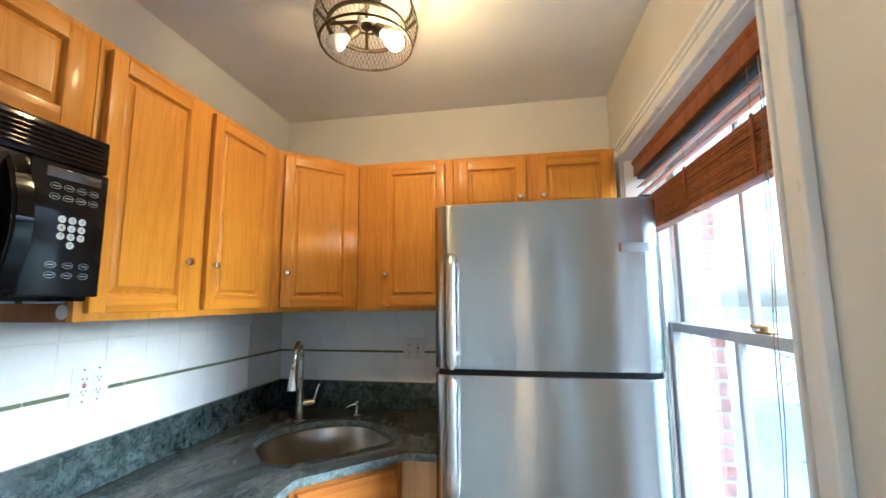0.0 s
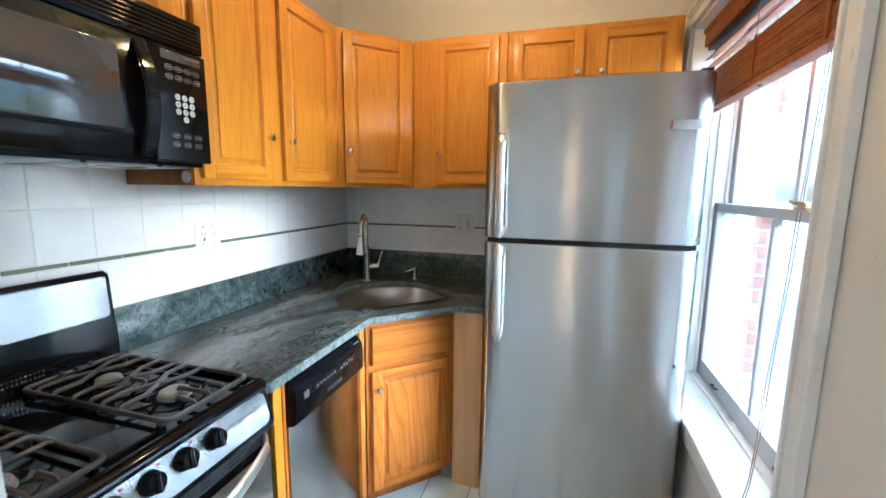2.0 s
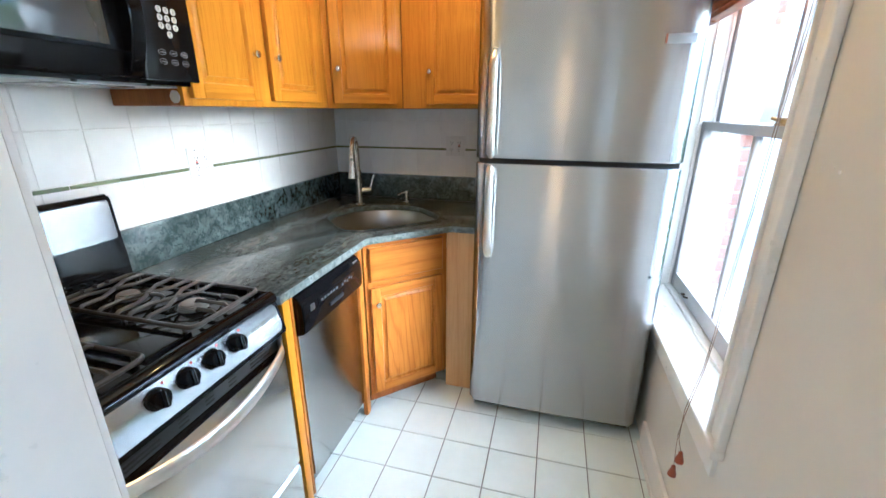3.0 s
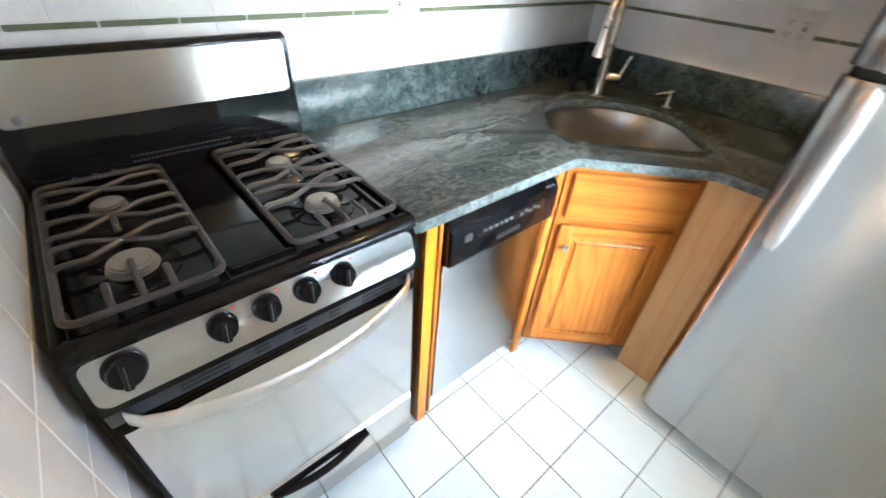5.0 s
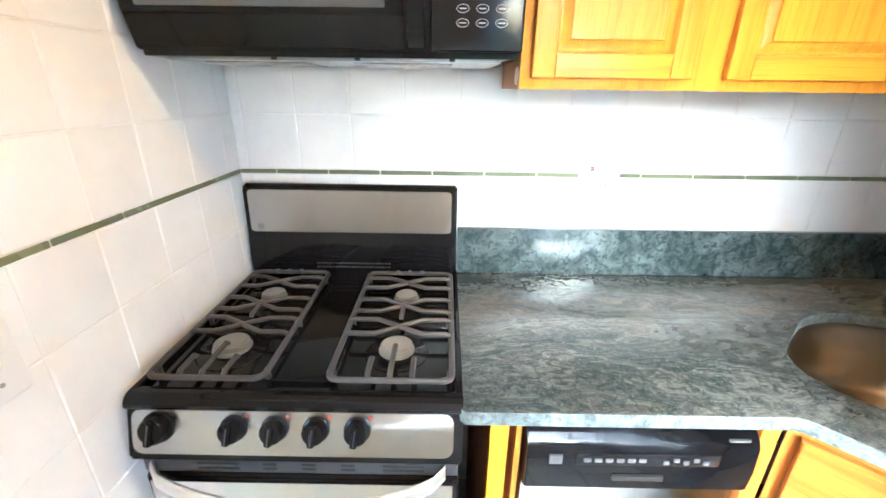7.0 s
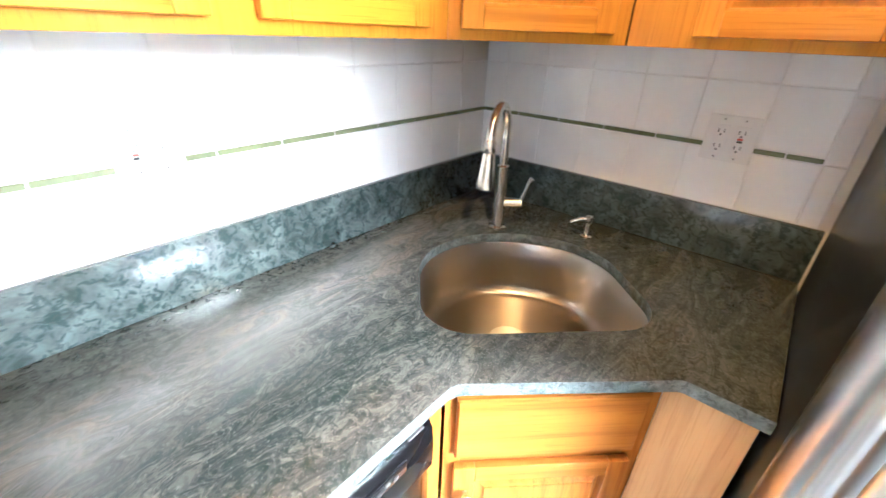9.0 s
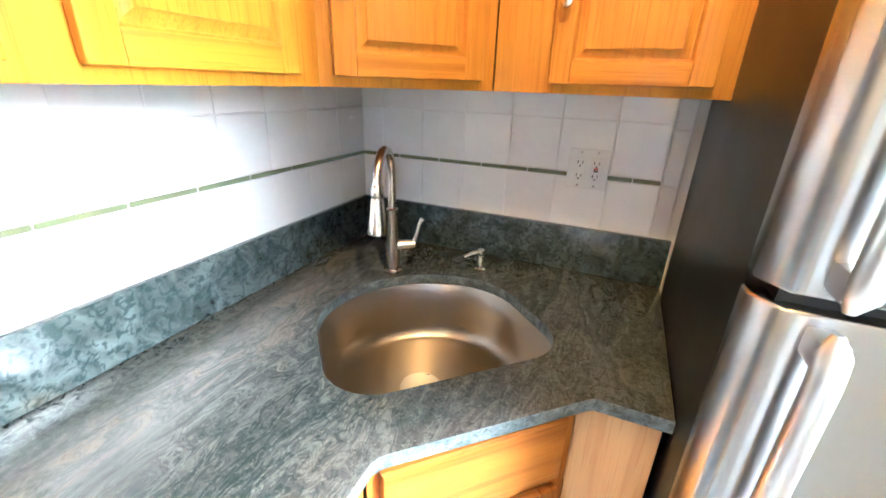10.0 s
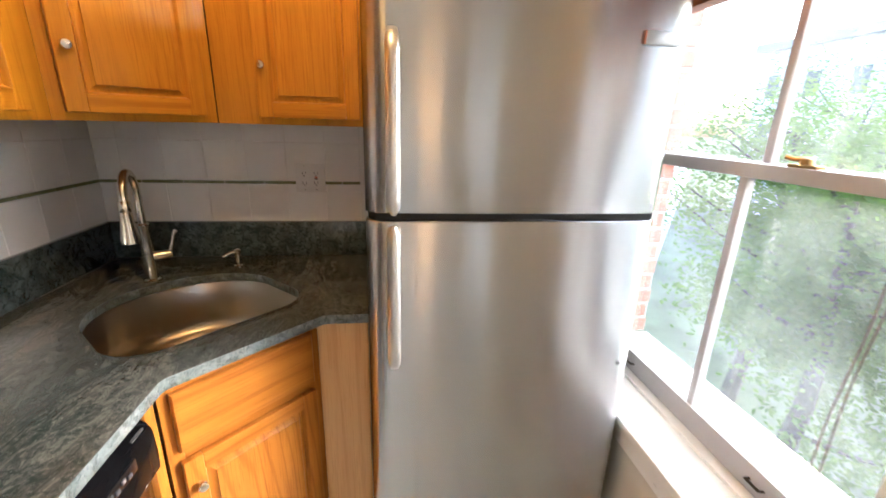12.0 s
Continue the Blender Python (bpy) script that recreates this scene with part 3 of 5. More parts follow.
def tree(x, y, base, height, spread, leaves, seed):
    r = random.Random(seed)
    t = thing("tree", (x, y, base), BACK, "leafy green garden tree outside the window", "tree", "trees outside")
    trunk = tube([(x + 0.1 * math.sin(k), y + 0.08 * math.cos(k), base + height * 0.16 * k) for k in range(6)], [0.16 - 0.024 * k for k in range(6)], 8)
    tips = []
    for k in range(16):
        a, h = r.uniform(0, 6.28), r.uniform(0.25, 0.8)
        p0 = Vector((x, y, base + height * h))
        p2 = p0 + Vector((math.cos(a), math.sin(a), r.uniform(0.2, 0.8))) * spread * r.uniform(0.5, 1.0) * (1.1 - 0.6 * h)
        p1 = p0.lerp(p2, 0.5) + Vector((0, 0, -0.1))
        tube([p0, p1, p2], [0.045, 0.028, 0.01], 6, into=trunk)
        tips += [p1, p2, p1.lerp(p2, 0.5), p0.lerp(p1, 0.6)]
    part("trunk", trunk, "bark", t)
    verts, faces = [], []
    for _ in range(leaves):
        c = r.choice(tips) + Vector((r.gauss(0, 1), r.gauss(0, 1), r.gauss(0, 0.8))) * spread * 0.17
        d1 = Vector((r.gauss(0, 1), r.gauss(0, 1), r.gauss(0, 0.6))).normalized()
        d2 = d1.orthogonal().normalized()
        s = r.uniform(0.03, 0.07)
        i = len(verts)
        verts += [c - d1 * s, c + d2 * s * 0.45, c + d1 * s, c - d2 * s * 0.45]
        faces.append((i, i + 1, i + 2, i + 3))
    me = bpy.data.meshes.new("crown")
    me.from_pydata([v - Vector((x, y, base)) for v in verts], [], faces)
    me.materials.append(MATS["leaves"])
    ob = new("crown", me)
    ob.parent = t
    return t


tree(6.6, 2.3, -4.0, 5.9, 2.0, 17000, 1)
tree(8.2, 4.7, -4.0, 6.7, 2.3, 17000, 2)
tree(8.6, 1.4, -4.0, 5.6, 2.4, 15000, 3)
tree(11.5, 6.6, -4.0, 7.4, 2.8, 14000, 5)
tree(11.5, 2.6, -4.0, 6.2, 2.8, 14000, 6)


def far_house(x, y, w, h, label):
    t = thing("apartment_building", (x, y, -4.0), BACK, label, "building", "buildings across the gardens")
    part("wall", box(x, x + 8, y - w / 2, y + w / 2, -4, h, 0.02), "far_wall", t)
    part("roof", box(x - 0.4, x + 8.4, y - w / 2 - 0.4, y + w / 2 + 0.4, h, h + 0.5, 0.05), "far_roof", t)
    zz = -2.5
    while zz < h - 2:
        yy = y - w / 2 + 1.2
        while yy < y + w / 2 - 1.5:
            f = part("window", box(x - 0.06, x + 0.05, yy, yy + 1.1, zz, zz + 1.6, 0.02), "trim_paint", t)
            part("pane", box(x - 0.075, x - 0.055, yy + 0.1, yy + 1.0, zz + 0.1, zz + 1.5), "far_glass", f)
            yy += 2.6
        zz += 3.0


far_house(26, 17, 16, 6.5, "pale plastered apartment building beyond the trees")
far_house(30, -4, 18, 4.5, "pale plastered apartment building with flat roof")

# ---- upper cabinets ----
CB, CT, CD = 1.447, 2.188, 0.288     # bottom, top, depth to the face frame


def upper(axes, x0, x1, z0, z1, doors, label, name="wall_cabinet"):
    """A wall cabinet with face frame and raised-panel doors; doors hold (x0, x1, z0, z1, knob)."""
    c = thing(name, (0.5 * (x0 + x1), -0.5 * CD, z0), axes, label, "cabinet", "wall cabinets")
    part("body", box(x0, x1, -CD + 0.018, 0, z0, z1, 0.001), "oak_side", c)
    f = box(x0, x1, -CD, -CD + 0.018, z0, z1, 0.0015)
    part("face_frame", f, "oak_upright", c)
    for d in doors:
        panel_door(c, *d[:4], -CD - 0.001, d[4])
    return c


OL = "honey oak wall cabinet with raised-panel "
upper(LEFT, SIDE_Y + 0.022, -1.388, 1.885, CT, [(-2.085, -1.762, 1.903, 2.165, None), (-1.745, -1.43, 1.903, 2.165, None)], OL + "doors above the microwave")
upper(LEFT, -1.386, -0.565, CB, CT, [(-1.366, -1.052, 1.468, 2.165, (-1.075, 1.622)), (-0.985, -0.635, 1.468, 2.165, (-0.955, 1.622))], OL + "doors and nickel knobs")
cap = turned([(0, 0.018), (0.0015, 0.018), (0.0025, 0.016)], (0.258, -1.3868, 1.472), (0, -1, 0), 20)
solid("screw_cap", cap, "stone_pale", "round beige cover cap on the cabinet side", "cap")
q = math.sqrt(0.5)
c = thing("corner_cabinet", (0, -0.4, CB), DIAG, "honey oak diagonal corner wall cabinet with one raised-panel door", "cabinet", "wall cabinets")
d0, d1 = (0.288 - 0.565) * q, (0.57 - 0.288) * q
dv = 0.5 * ((0.288 + 0.565) + (0.57 + 0.288)) * q
outline = [(0, -0.002), (-0.562 * q, -0.562 * q), ((0.286 - 0.564) * q, -(0.286 + 0.564) * q + 0.018), ((0.57 - 0.288) * q - 0.002, -(0.57 + 0.288) * q + 0.018), (0.569 * q, -0.569 * q)]
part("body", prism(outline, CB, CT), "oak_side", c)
part("face_frame", box(d0, d1, -dv, -dv + 0.018, CB, CT, 0.0015), "oak_upright", c)
panel_door(c, d0 + 0.028, d1 - 0.036, 1.468, 2.165, -dv - 0.001, (d0 + 0.05, 1.622))
upper(BACK, 0.572, 1.056, CB, CT, [(0.70, 1.018, 1.468, 2.165, (0.724, 1.622))], OL + "door beside the fridge")
upper(BACK, 1.058, 1.81, 1.872, CT, [(1.087, 1.405, 1.893, 2.165, (1.38, 1.975)), (1.456, 1.785, 1.893, 2.165, (1.482, 1.975))], OL + "doors above the fridge")

# ---- worktop, sink ----
TOP, TH = 0.914, 0.031


def arc(cx, cy, r, a0, a1, n):
    return [(cx + r * math.cos(radians(a0 + (a1 - a0) * k / n)), cy + r * math.sin(radians(a0 + (a1 - a0) * k / n))) for k in range(n + 1)]


def sink_outline(grow=0.0, n=10):
    """The bowl's lopsided D shape in the diagonal axes, arched at the back, fuller towards the fridge."""
    right, left, front, mid, back = 0.279 + grow, 0.255 + grow, -0.928 - grow, -0.70, -0.452 + grow
    rr, rl = 0.105, 0.115
    pts = arc(right - rr, front + rr, rr, -90, 0, n)
    for a in np.linspace(8, 172, 22):
        c_, s_ = math.cos(radians(a)), math.sin(radians(a))
        pts.append(((right if c_ > 0 else left) * c_, mid + (back - mid) * s_ ** 0.9))
    pts += arc(-left + rl, front + rl, rl, 180, 270, n)
    return pts


counter = thing("countertop", (0.3, -0.7, TOP - TH), BACK, "polished green-grey granite worktop with veins", "worktop", "", "")
outer = [(0.004, -1.5), (0.600, -1.5), (0.610, -1.49), (0.610, -0.905), (0.6145, -0.892), (0.623, -0.881), (0.908, -0.607), (0.918, -0.602), (1.052, -0.602), (1.052, -0.004), (0.004, -0.004)]
hole = [((u - v) * q, (u + v) * q) for u, v in sink_outline()]
b = bmesh.new()
for z in (TOP, TOP - TH):
    loops = []
    for ring in (outer, hole):
        vs = [b.verts.new((x, y, z)) for x, y in ring]
        loops.append([b.edges.new((vs[k], vs[(k + 1) % len(vs)])) for k in range(len(vs))])
    bmesh.ops.triangle_fill(b, use_beauty=True, edges=loops[0] + loops[1])
b.verts.ensure_lookup_table()
n0, n1 = len(outer), len(hole)
for start, n in ((0, n0), (n0, n1)):
    off = n0 + n1
    for k in range(n):
        i, j = start + k, start + (k + 1) % n
        b.faces.new((b.verts[i], b.verts[j], b.verts[j + off], b.verts[i + off]))
bmesh.ops.recalc_face_normals(b, faces=b.faces[:])
rim = [e for e in b.edges if len(e.link_faces) == 2 and e.calc_face_angle(0) > 1.2 and abs(e.verts[0].co.z - e.verts[1].co.z) < 1e-5]
bmesh.ops.bevel(b, geom=rim, offset=0.003, segments=2, affect="EDGES", profile=0.5)
b.normal_update()
for f in b.faces:
    f.material_index = 1 if abs(f.normal.z) < 0.6 else 0
part("slab", b, ["granite", "granite_edge"], counter)
part("backsplash_left", box(0.006, 0.024, -1.495, -0.026, TOP + 0.0005, 1.06, 0.002), "granite_splash", counter, "speckled green granite upstand")
part("backsplash_back", box(0.006, 1.052, -0.024, -0.006, TOP + 0.0005, 1.06, 0.002), "granite_splash", counter, "speckled green granite upstand")

sink = thing("sink", (0, -0.7, TOP - 0.24), DIAG, "D-shaped stainless steel undermount sink bowl", "sink")
b = bmesh.new()
rings = []
cx, cy = 0.0, -0.69
for scale, z in ((1.05, TOP - TH - 0.001), (1.012, TOP - TH - 0.001), (1.0, TOP - TH - 0.006), (0.985, TOP - 0.15), (0.965, TOP - 0.185), (0.92, TOP - 0.207), (0.84, TOP - 0.216), (0.3, TOP - 0.222), (0.155, TOP - 0.224)):
    rings.append([b.verts.new((cx + (u - cx) * scale, cy + (v - cy) * scale, z)) for u, v in sink_outline(0.004)])
for r0, r1 in zip(rings, rings[1:]):
    for k in range(len(r0)):
        b.faces.new((r0[k], r0[(k + 1) % len(r0)], r1[(k + 1) % len(r0)], r1[k]))
b.faces.new(rings[-1])
bmesh.ops.recalc_face_normals(b, faces=b.faces[:])
for f in b.faces:
    f.normal_flip()
part("bowl", b, "steel_sink", sink, angle=60)
b = turned([(0, 0.057), (0.003, 0.056), (0.004, 0.048), (0.001, 0.042), (-0.012, 0.038), (-0.014, 0.001)], (cx, cy, TOP - 0.2225), (0, 0, 1), 28)
part("drain", b, "steel_smooth", sink, "round steel drain strainer")

# ---- tap and soap pump ----
fx, fy = 0.287, -0.285
tap = thing("kitchen_tap", (fx, fy, TOP), BACK, "brushed nickel gooseneck pull-down kitchen tap on the worktop", "tap")
part("body", turned([(0, 0.029), (0.006, 0.029), (0.010, 0.0215), (0.06, 0.021), (0.13, 0.019), (0.185, 0.0165), (0.19, 0.0185), (0.2, 0.0185), (0.204, 0.0135)], (fx, fy, TOP + 0.0005), (0, 0, 1), 28), "nickel", tap)
dx, dy = 0.284, -0.959
R = 0.075
pts = [(fx, fy, TOP + 0.2 + 0.02 * k) for k in range(6)]
zc = TOP + 0.305
pts += [(fx + dx * R * (1 - math.cos(radians(a))), fy + dy * R * (1 - math.cos(radians(a))), zc + R * math.sin(radians(a))) for a in range(15, 181, 15)]
ex, ey = fx + dx * 2 * R, fy + dy * 2 * R
part("spout", tube(pts, 0.0125, 16), "nickel", tap)
part("spray_head", turned([(0, 0.0135), (0.004, 0.016), (0.03, 0.0165), (0.034, 0.0145), (0.04, 0.0165), (0.075, 0.0195), (0.115, 0.026), (0.128, 0.0265), (0.13, 0.02)], (ex, ey, zc + 0.002), (dx * 0.05, dy * 0.05, -1), 24), "nickel", tap, "flared pull-down spray head")
rx, ry = 0.857, 0.514
lev = turned([(0, 0.016), (0.03, 0.0155), (0.05, 0.0145), (0.068, 0.012), (0.072, 0.004)], (fx, fy, TOP + 0.085), (rx, ry, 0.05), 18)
tube([(fx + rx * 0.062, fy + ry * 0.062, TOP + 0.09), (fx + rx * 0.073, fy + ry * 0.073, TOP + 0.12), (fx + rx * 0.082, fy + ry * 0.082, TOP + 0.155), (fx + rx * 0.09, fy + ry * 0.09, TOP + 0.168)], [0.008, 0.0065, 0.006, 0.0075], 12, into=lev)
part("lever", lev, "nickel", tap)

sx, sy = 0.527, -0.148
pump = thing("soap_pump", (sx, sy, TOP), BACK, "small brushed nickel soap pump set into the worktop", "soap dispenser")
part("collar", turned([(0, 0.021), (0.005, 0.021), (0.009, 0.014), (0.03, 0.0125), (0.045, 0.011)], (sx, sy, TOP + 0.0005), (0, 0, 1), 20), "nickel", pump)
noz = turned([(0, 0.009), (0.012, 0.0125), (0.022, 0.0125), (0.026, 0.006)], (sx, sy, TOP + 0.045), (0, 0, 1), 16)
tube([(sx, sy, TOP + 0.06), (sx - 0.022, sy - 0.015, TOP + 0.057), (sx - 0.045, sy - 0.031, TOP + 0.046)], [0.007, 0.006, 0.0045], 10, into=noz)
part("nozzle", noz, "nickel", pump)

# ---- base units ----
base = thing("sink_base_cabinet", (0, -1.0, 0), DIAG, "honey oak diagonal sink base cabinet with false drawer", "cabinet")
FV = 1.040
u0, u1 = -0.213, 0.215
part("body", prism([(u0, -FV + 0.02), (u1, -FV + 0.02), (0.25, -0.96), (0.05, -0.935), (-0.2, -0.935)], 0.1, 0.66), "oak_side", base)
b = box(u0, u0 + 0.035, -FV, -FV + 0.02, 0.095, TOP - TH - 0.001, 0.0015)
box(u1 - 0.04, u1, -FV, -FV + 0.02, 0.095, TOP - TH - 0.001, 0.0015, into=b)
for z0, z1 in ((0.095, 0.135), (0.655, 0.715), (0.845, TOP - TH - 0.001)):
    box(u0 + 0.035, u1 - 0.04, -FV, -FV + 0.02, z0, z1, 0.0015, into=b, index=1)
part("face_frame", b, ["oak_base", "oak_base_across"], base)
part("false_drawer", nested(u0 + 0.022, u1 - 0.03, 0.70, 0.862, -FV - 0.001, [(0, 0), (0, 0.012), (0.004, 0.017), (0.012, 0.019), (0.03, 0.019)]), "oak_base_across", base)
panel_door(base, u0 + 0.022, u1 - 0.03, 0.112, 0.67, -FV - 0.001, (u0 + 0.05, 0.592), grain="oak_base")
part("toe_board", box(u0 + 0.02, u1 - 0.02, -FV + 0.075, -FV + 0.09, 0, 0.098), "oak_side", base)
b = box(0.888, 1.04, -0.588, -0.57, 0.0, TOP - TH - 0.001, 0.001)
bmesh.ops.transform(b, matrix=DIAG.inverted(), verts=b.verts)
part("filler_board", b, "raw_wood", base, "pale unfinished wooden filler board beside the fridge")
b = box(0.556, 0.578, -0.9235, -0.888, 0.0, TOP - TH - 0.001, 0.001)
bmesh.ops.transform(b, matrix=DIAG.inverted(), verts=b.verts)
part("filler_strip", b, "oak_base", base)

stile = thing("end_panel", (-1.44, -0.56, 0), LEFT, "honey oak upright strip between stove and dishwasher", "panel")
part("strip", box(-1.438, -1.402, -0.572, -0.553, 0.0, TOP - TH - 0.001, 0.002), "oak_upright", stile)
part("side_board", box(-1.436, -1.404, -0.5525, -0.02, 0.0, TOP - TH - 0.001, 0.001), "oak_side", stile)
strip2 = thing("end_panel", (-1.38, -0.56, 0), LEFT, "thin honey oak strip beside the dishwasher", "panel")
part("strip", box(-1.386, -1.375, -0.563, -0.545, 0.0, TOP - TH - 0.001, 0.001), "oak_base", strip2)
part("side_board", box(-1.3855, -1.3755, -0.5445, -0.02, 0.0, TOP - TH - 0.001, 0.001), "oak_side", strip2)

dw = thing("dishwasher", (-1.15, -0.3, 0), LEFT, "slim stainless steel dishwasher with black control panel under the worktop", "dishwasher")
w0, w1 = -1.368, -0.9255
part("tub", box(w0 + 0.01, w1 - 0.002, -0.54, -0.03, 0.08, 0.868), "black_matte", dw)
b = box(w0, w1, -0.566, -0.541, 0.085, 0.698, 0.004)
part("door_panel", b, "steel", dw, "brushed stainless steel door")
prof = [(-0.541, 0.702), (-0.580, 0.702), (-0.592, 0.71), (-0.595, 0.76), (-0.592, 0.815), (-0.583, 0.832), (-0.541, 0.868)]
b = bmesh.new()
s0 = [b.verts.new((w0, y, z)) for y, z in prof]
s1 = [b.verts.new((w1, y, z)) for y, z in prof]
for k in range(len(prof)):
    b.faces.new((s0[k], s0[(k + 1) % len(prof)], s1[(k + 1) % len(prof)], s1[k]))
b.faces.new(s0[::-1])
b.faces.new(s1)
bmesh.ops.recalc_face_normals(b, faces=b.faces[:])
bmesh.ops.bevel(b, geom=b.edges[:], offset=0.003, segments=2, affect="EDGES")
panel = part("control_panel", b, "black_enamel", dw, "black plastic control panel")
band = part("button_band", box(-1.275, -1.0, -0.5965, -0.59, 0.776, 0.806, 0.002), "black_plastic", panel)
for k in range(6):
    x = -1.26 + 0.021 * k
    part("button", box(x, x + 0.014, -0.599, -0.594, 0.786, 0.795, 0.0015), "print_dim", band)
for k in range(5):
    x = -1.108 + 0.019 * k
    part("button", box(x, x + 0.011, -0.599, -0.594, 0.782 + 0.006 * (k % 2), 0.791 + 0.006 * (k % 2), 0.0015), "print_dim", band)
part("logo_plate", box(-1.325, -1.30, -0.597, -0.59, 0.778, 0.8, 0.001), "print_dim", panel)
part("latch", box(-1.2, -1.1, -0.6, -0.588, 0.738, 0.752, 0.004), "black_matte", panel)
part("logo_plate", box(-0.985, -0.945, -0.586, -0.578, 0.828, 0.833, 0.0005), "print_dim", panel)
part("toe_panel", box(w0 + 0.01, w1 - 0.01, -0.525, -0.515, 0.0, 0.083), "steel", dw)

# ---- stove ----
stove = thing("gas_stove", (-1.81, -0.3, 0), LEFT, "stainless steel and black four-burner gas stove beside the tiled wall", "stove")
s0, s1 = -2.108, -1.4935
part("body", box(s0 + 0.004, s1 - 0.004, -0.574, -0.03, 0.03, 0.895, 0.004), "black_enamel", stove)
for x in (s0 + 0.05, s1 - 0.05):
    for y in (-0.53, -0.08):
        part("foot", turned([(0, 0.018), (0.03, 0.018)], (x, y, 0.0), (0, 0, 1), 12), "black_matte", stove)


def profile_bar(x0, x1, prof, bevel=0.0, ends=True):
    """A bar along x with the outline prof in y and z."""
    m = bmesh.new()
    a = [m.verts.new((x0, y, z)) for y, z in prof]
    c = [m.verts.new((x1, y, z)) for y, z in prof]
    n = len(prof)
    for k in range(n):
        m.faces.new((a[k], a[(k + 1) % n], c[(k + 1) % n], c[k]))
    m.faces.new(a[::-1])
    m.faces.new(c)
    bmesh.ops.recalc_face_normals(m, faces=m.faces[:])
    if bevel:
        bmesh.ops.bevel(m, geom=m.edges[:], offset=bevel, segments=2, affect="EDGES")
    return m


def rounded_plate(x0, x1, z0, z1, r, y0, y1):
    """A thin upright plate in x and z with round corners, from y0 (front) to y1."""
    ring = []
    for (ax, az), a0 in zip(((x1 - r, z0 + r), (x1 - r, z1 - r), (x0 + r, z1 - r), (x0 + r, z0 + r)), (-90, 0, 90, 180)):
        ring += arc(ax, az, r, a0, a0 + 90, 5)
    m = prism(ring, 0, y1 - y0, 0.0012, 1)
    for v in m.verts:
        v.co = Vector((v.co.x, y1 - v.co.z, v.co.y))
    bmesh.ops.recalc_face_normals(m, faces=m.faces[:])
    return m


# cooktop: black pan with raised rim, rounded front lip
b = profile_bar(s0, s1, [(-0.02, 0.895), (-0.592, 0.895), (-0.602, 0.9), (-0.604, 0.908), (-0.6, 0.917), (-0.592, 0.9235), (-0.581, 0.9265), (-0.57, 0.9255), (-0.563, 0.918), (-0.559, 0.914), (-0.12, 0.914), (-0.10, 0.922), (-0.02, 0.925)], 0.002)
top = part("cooktop", b, "black_enamel", stove, "glossy black enamel cooktop")
part("side_rim", box(s0, s0 + 0.015, -0.578, -0.1, 0.912, 0.9268, 0.0055, 3), "black_enamel", top)
part("side_rim", box(s1 - 0.015, s1, -0.578, -0.1, 0.912, 0.9268, 0.0055, 3), "black_enamel", top)
xm = 0.5 * (s0 + s1)
part("centre_panel", box(xm - 0.062, xm + 0.062, -0.545, -0.125, 0.909, 0.924, 0.006, 3), "black_enamel", top)

# back guard
b = profile_bar(s0 + 0.004, s1 - 0.004, [(-0.022, 0.9), (-0.073, 0.9), (-0.0725, 1.0), (-0.066, 1.035), (-0.058, 1.172), (-0.05, 1.19), (-0.03, 1.192), (-0.022, 1.18)], 0.006)
guard = part("back_guard", b, "black_enamel", stove, "black enamel splash guard")
b = rounded_plate(s0 + 0.02, s1 - 0.02, 1.056, 1.178, 0.013, -0.064, -0.055)
bmesh.ops.rotate(b, verts=b.verts, cent=(0, -0.0595, 1.11), matrix=Matrix.Rotation(radians(-3.5), 3, "X"))
bmesh.ops.translate(b, verts=b.verts, vec=(0, -0.003, 0))
part("trim_plate", b, "steel", guard, "brushed stainless steel strip")
part("logo_plate", turned([(0, 0.009), (0.002, 0.0085), (0.003, 0.006)], (s0 + 0.05, -0.0705, 1.073), (0, -1, 0), 18), "badge_grey", guard)
for row_z in (0.948, 0.96):
    for k in range(24):
        x = s0 + 0.2 + 0.0092 * k
        part("vent_hole", box(x, x + 0.0045, -0.0742, -0.07, row_z, row_z + 0.005, 0.0005), "cast_iron", guard)

# burners
for bx, by, r in ((-1.985, -0.213, 0.03), (-1.985, -0.44, 0.036), (-1.631, -0.213, 0.029), (-1.631, -0.44, 0.034)):
    bn = part("burner", turned([(0, r * 2.0), (0.002, r * 1.95), (0.003, r * 1.2), (0.005, r * 1.1), (0.005, r), (0.0075, r * 0.98)], (bx, by, 0.9142), (0, 0, 1), 28), "black_enamel", stove)
    part("burner_head", turned([(0, r * 1.12), (0.0025, r * 1.12), (0.003, r * 0.9), (0.0055, r * 0.9), (0.006, r * 1.05), (0.008, r * 1.05), (0.0085, r * 0.88), (0.011, r * 0.88), (0.0115, r), (0.0135, r)], (bx, by, 0.922), (0, 0, 1), 28), "burner_alu", bn)
    part("burner_cap", turned([(0, r * 0.86), (0.003, r * 0.85), (0.0042, r * 0.76), (0.0046, r * 0.2)], (bx, by, 0.9357), (0, 0, 1), 28), "burner_alu", bn, "worn grey burner cap")

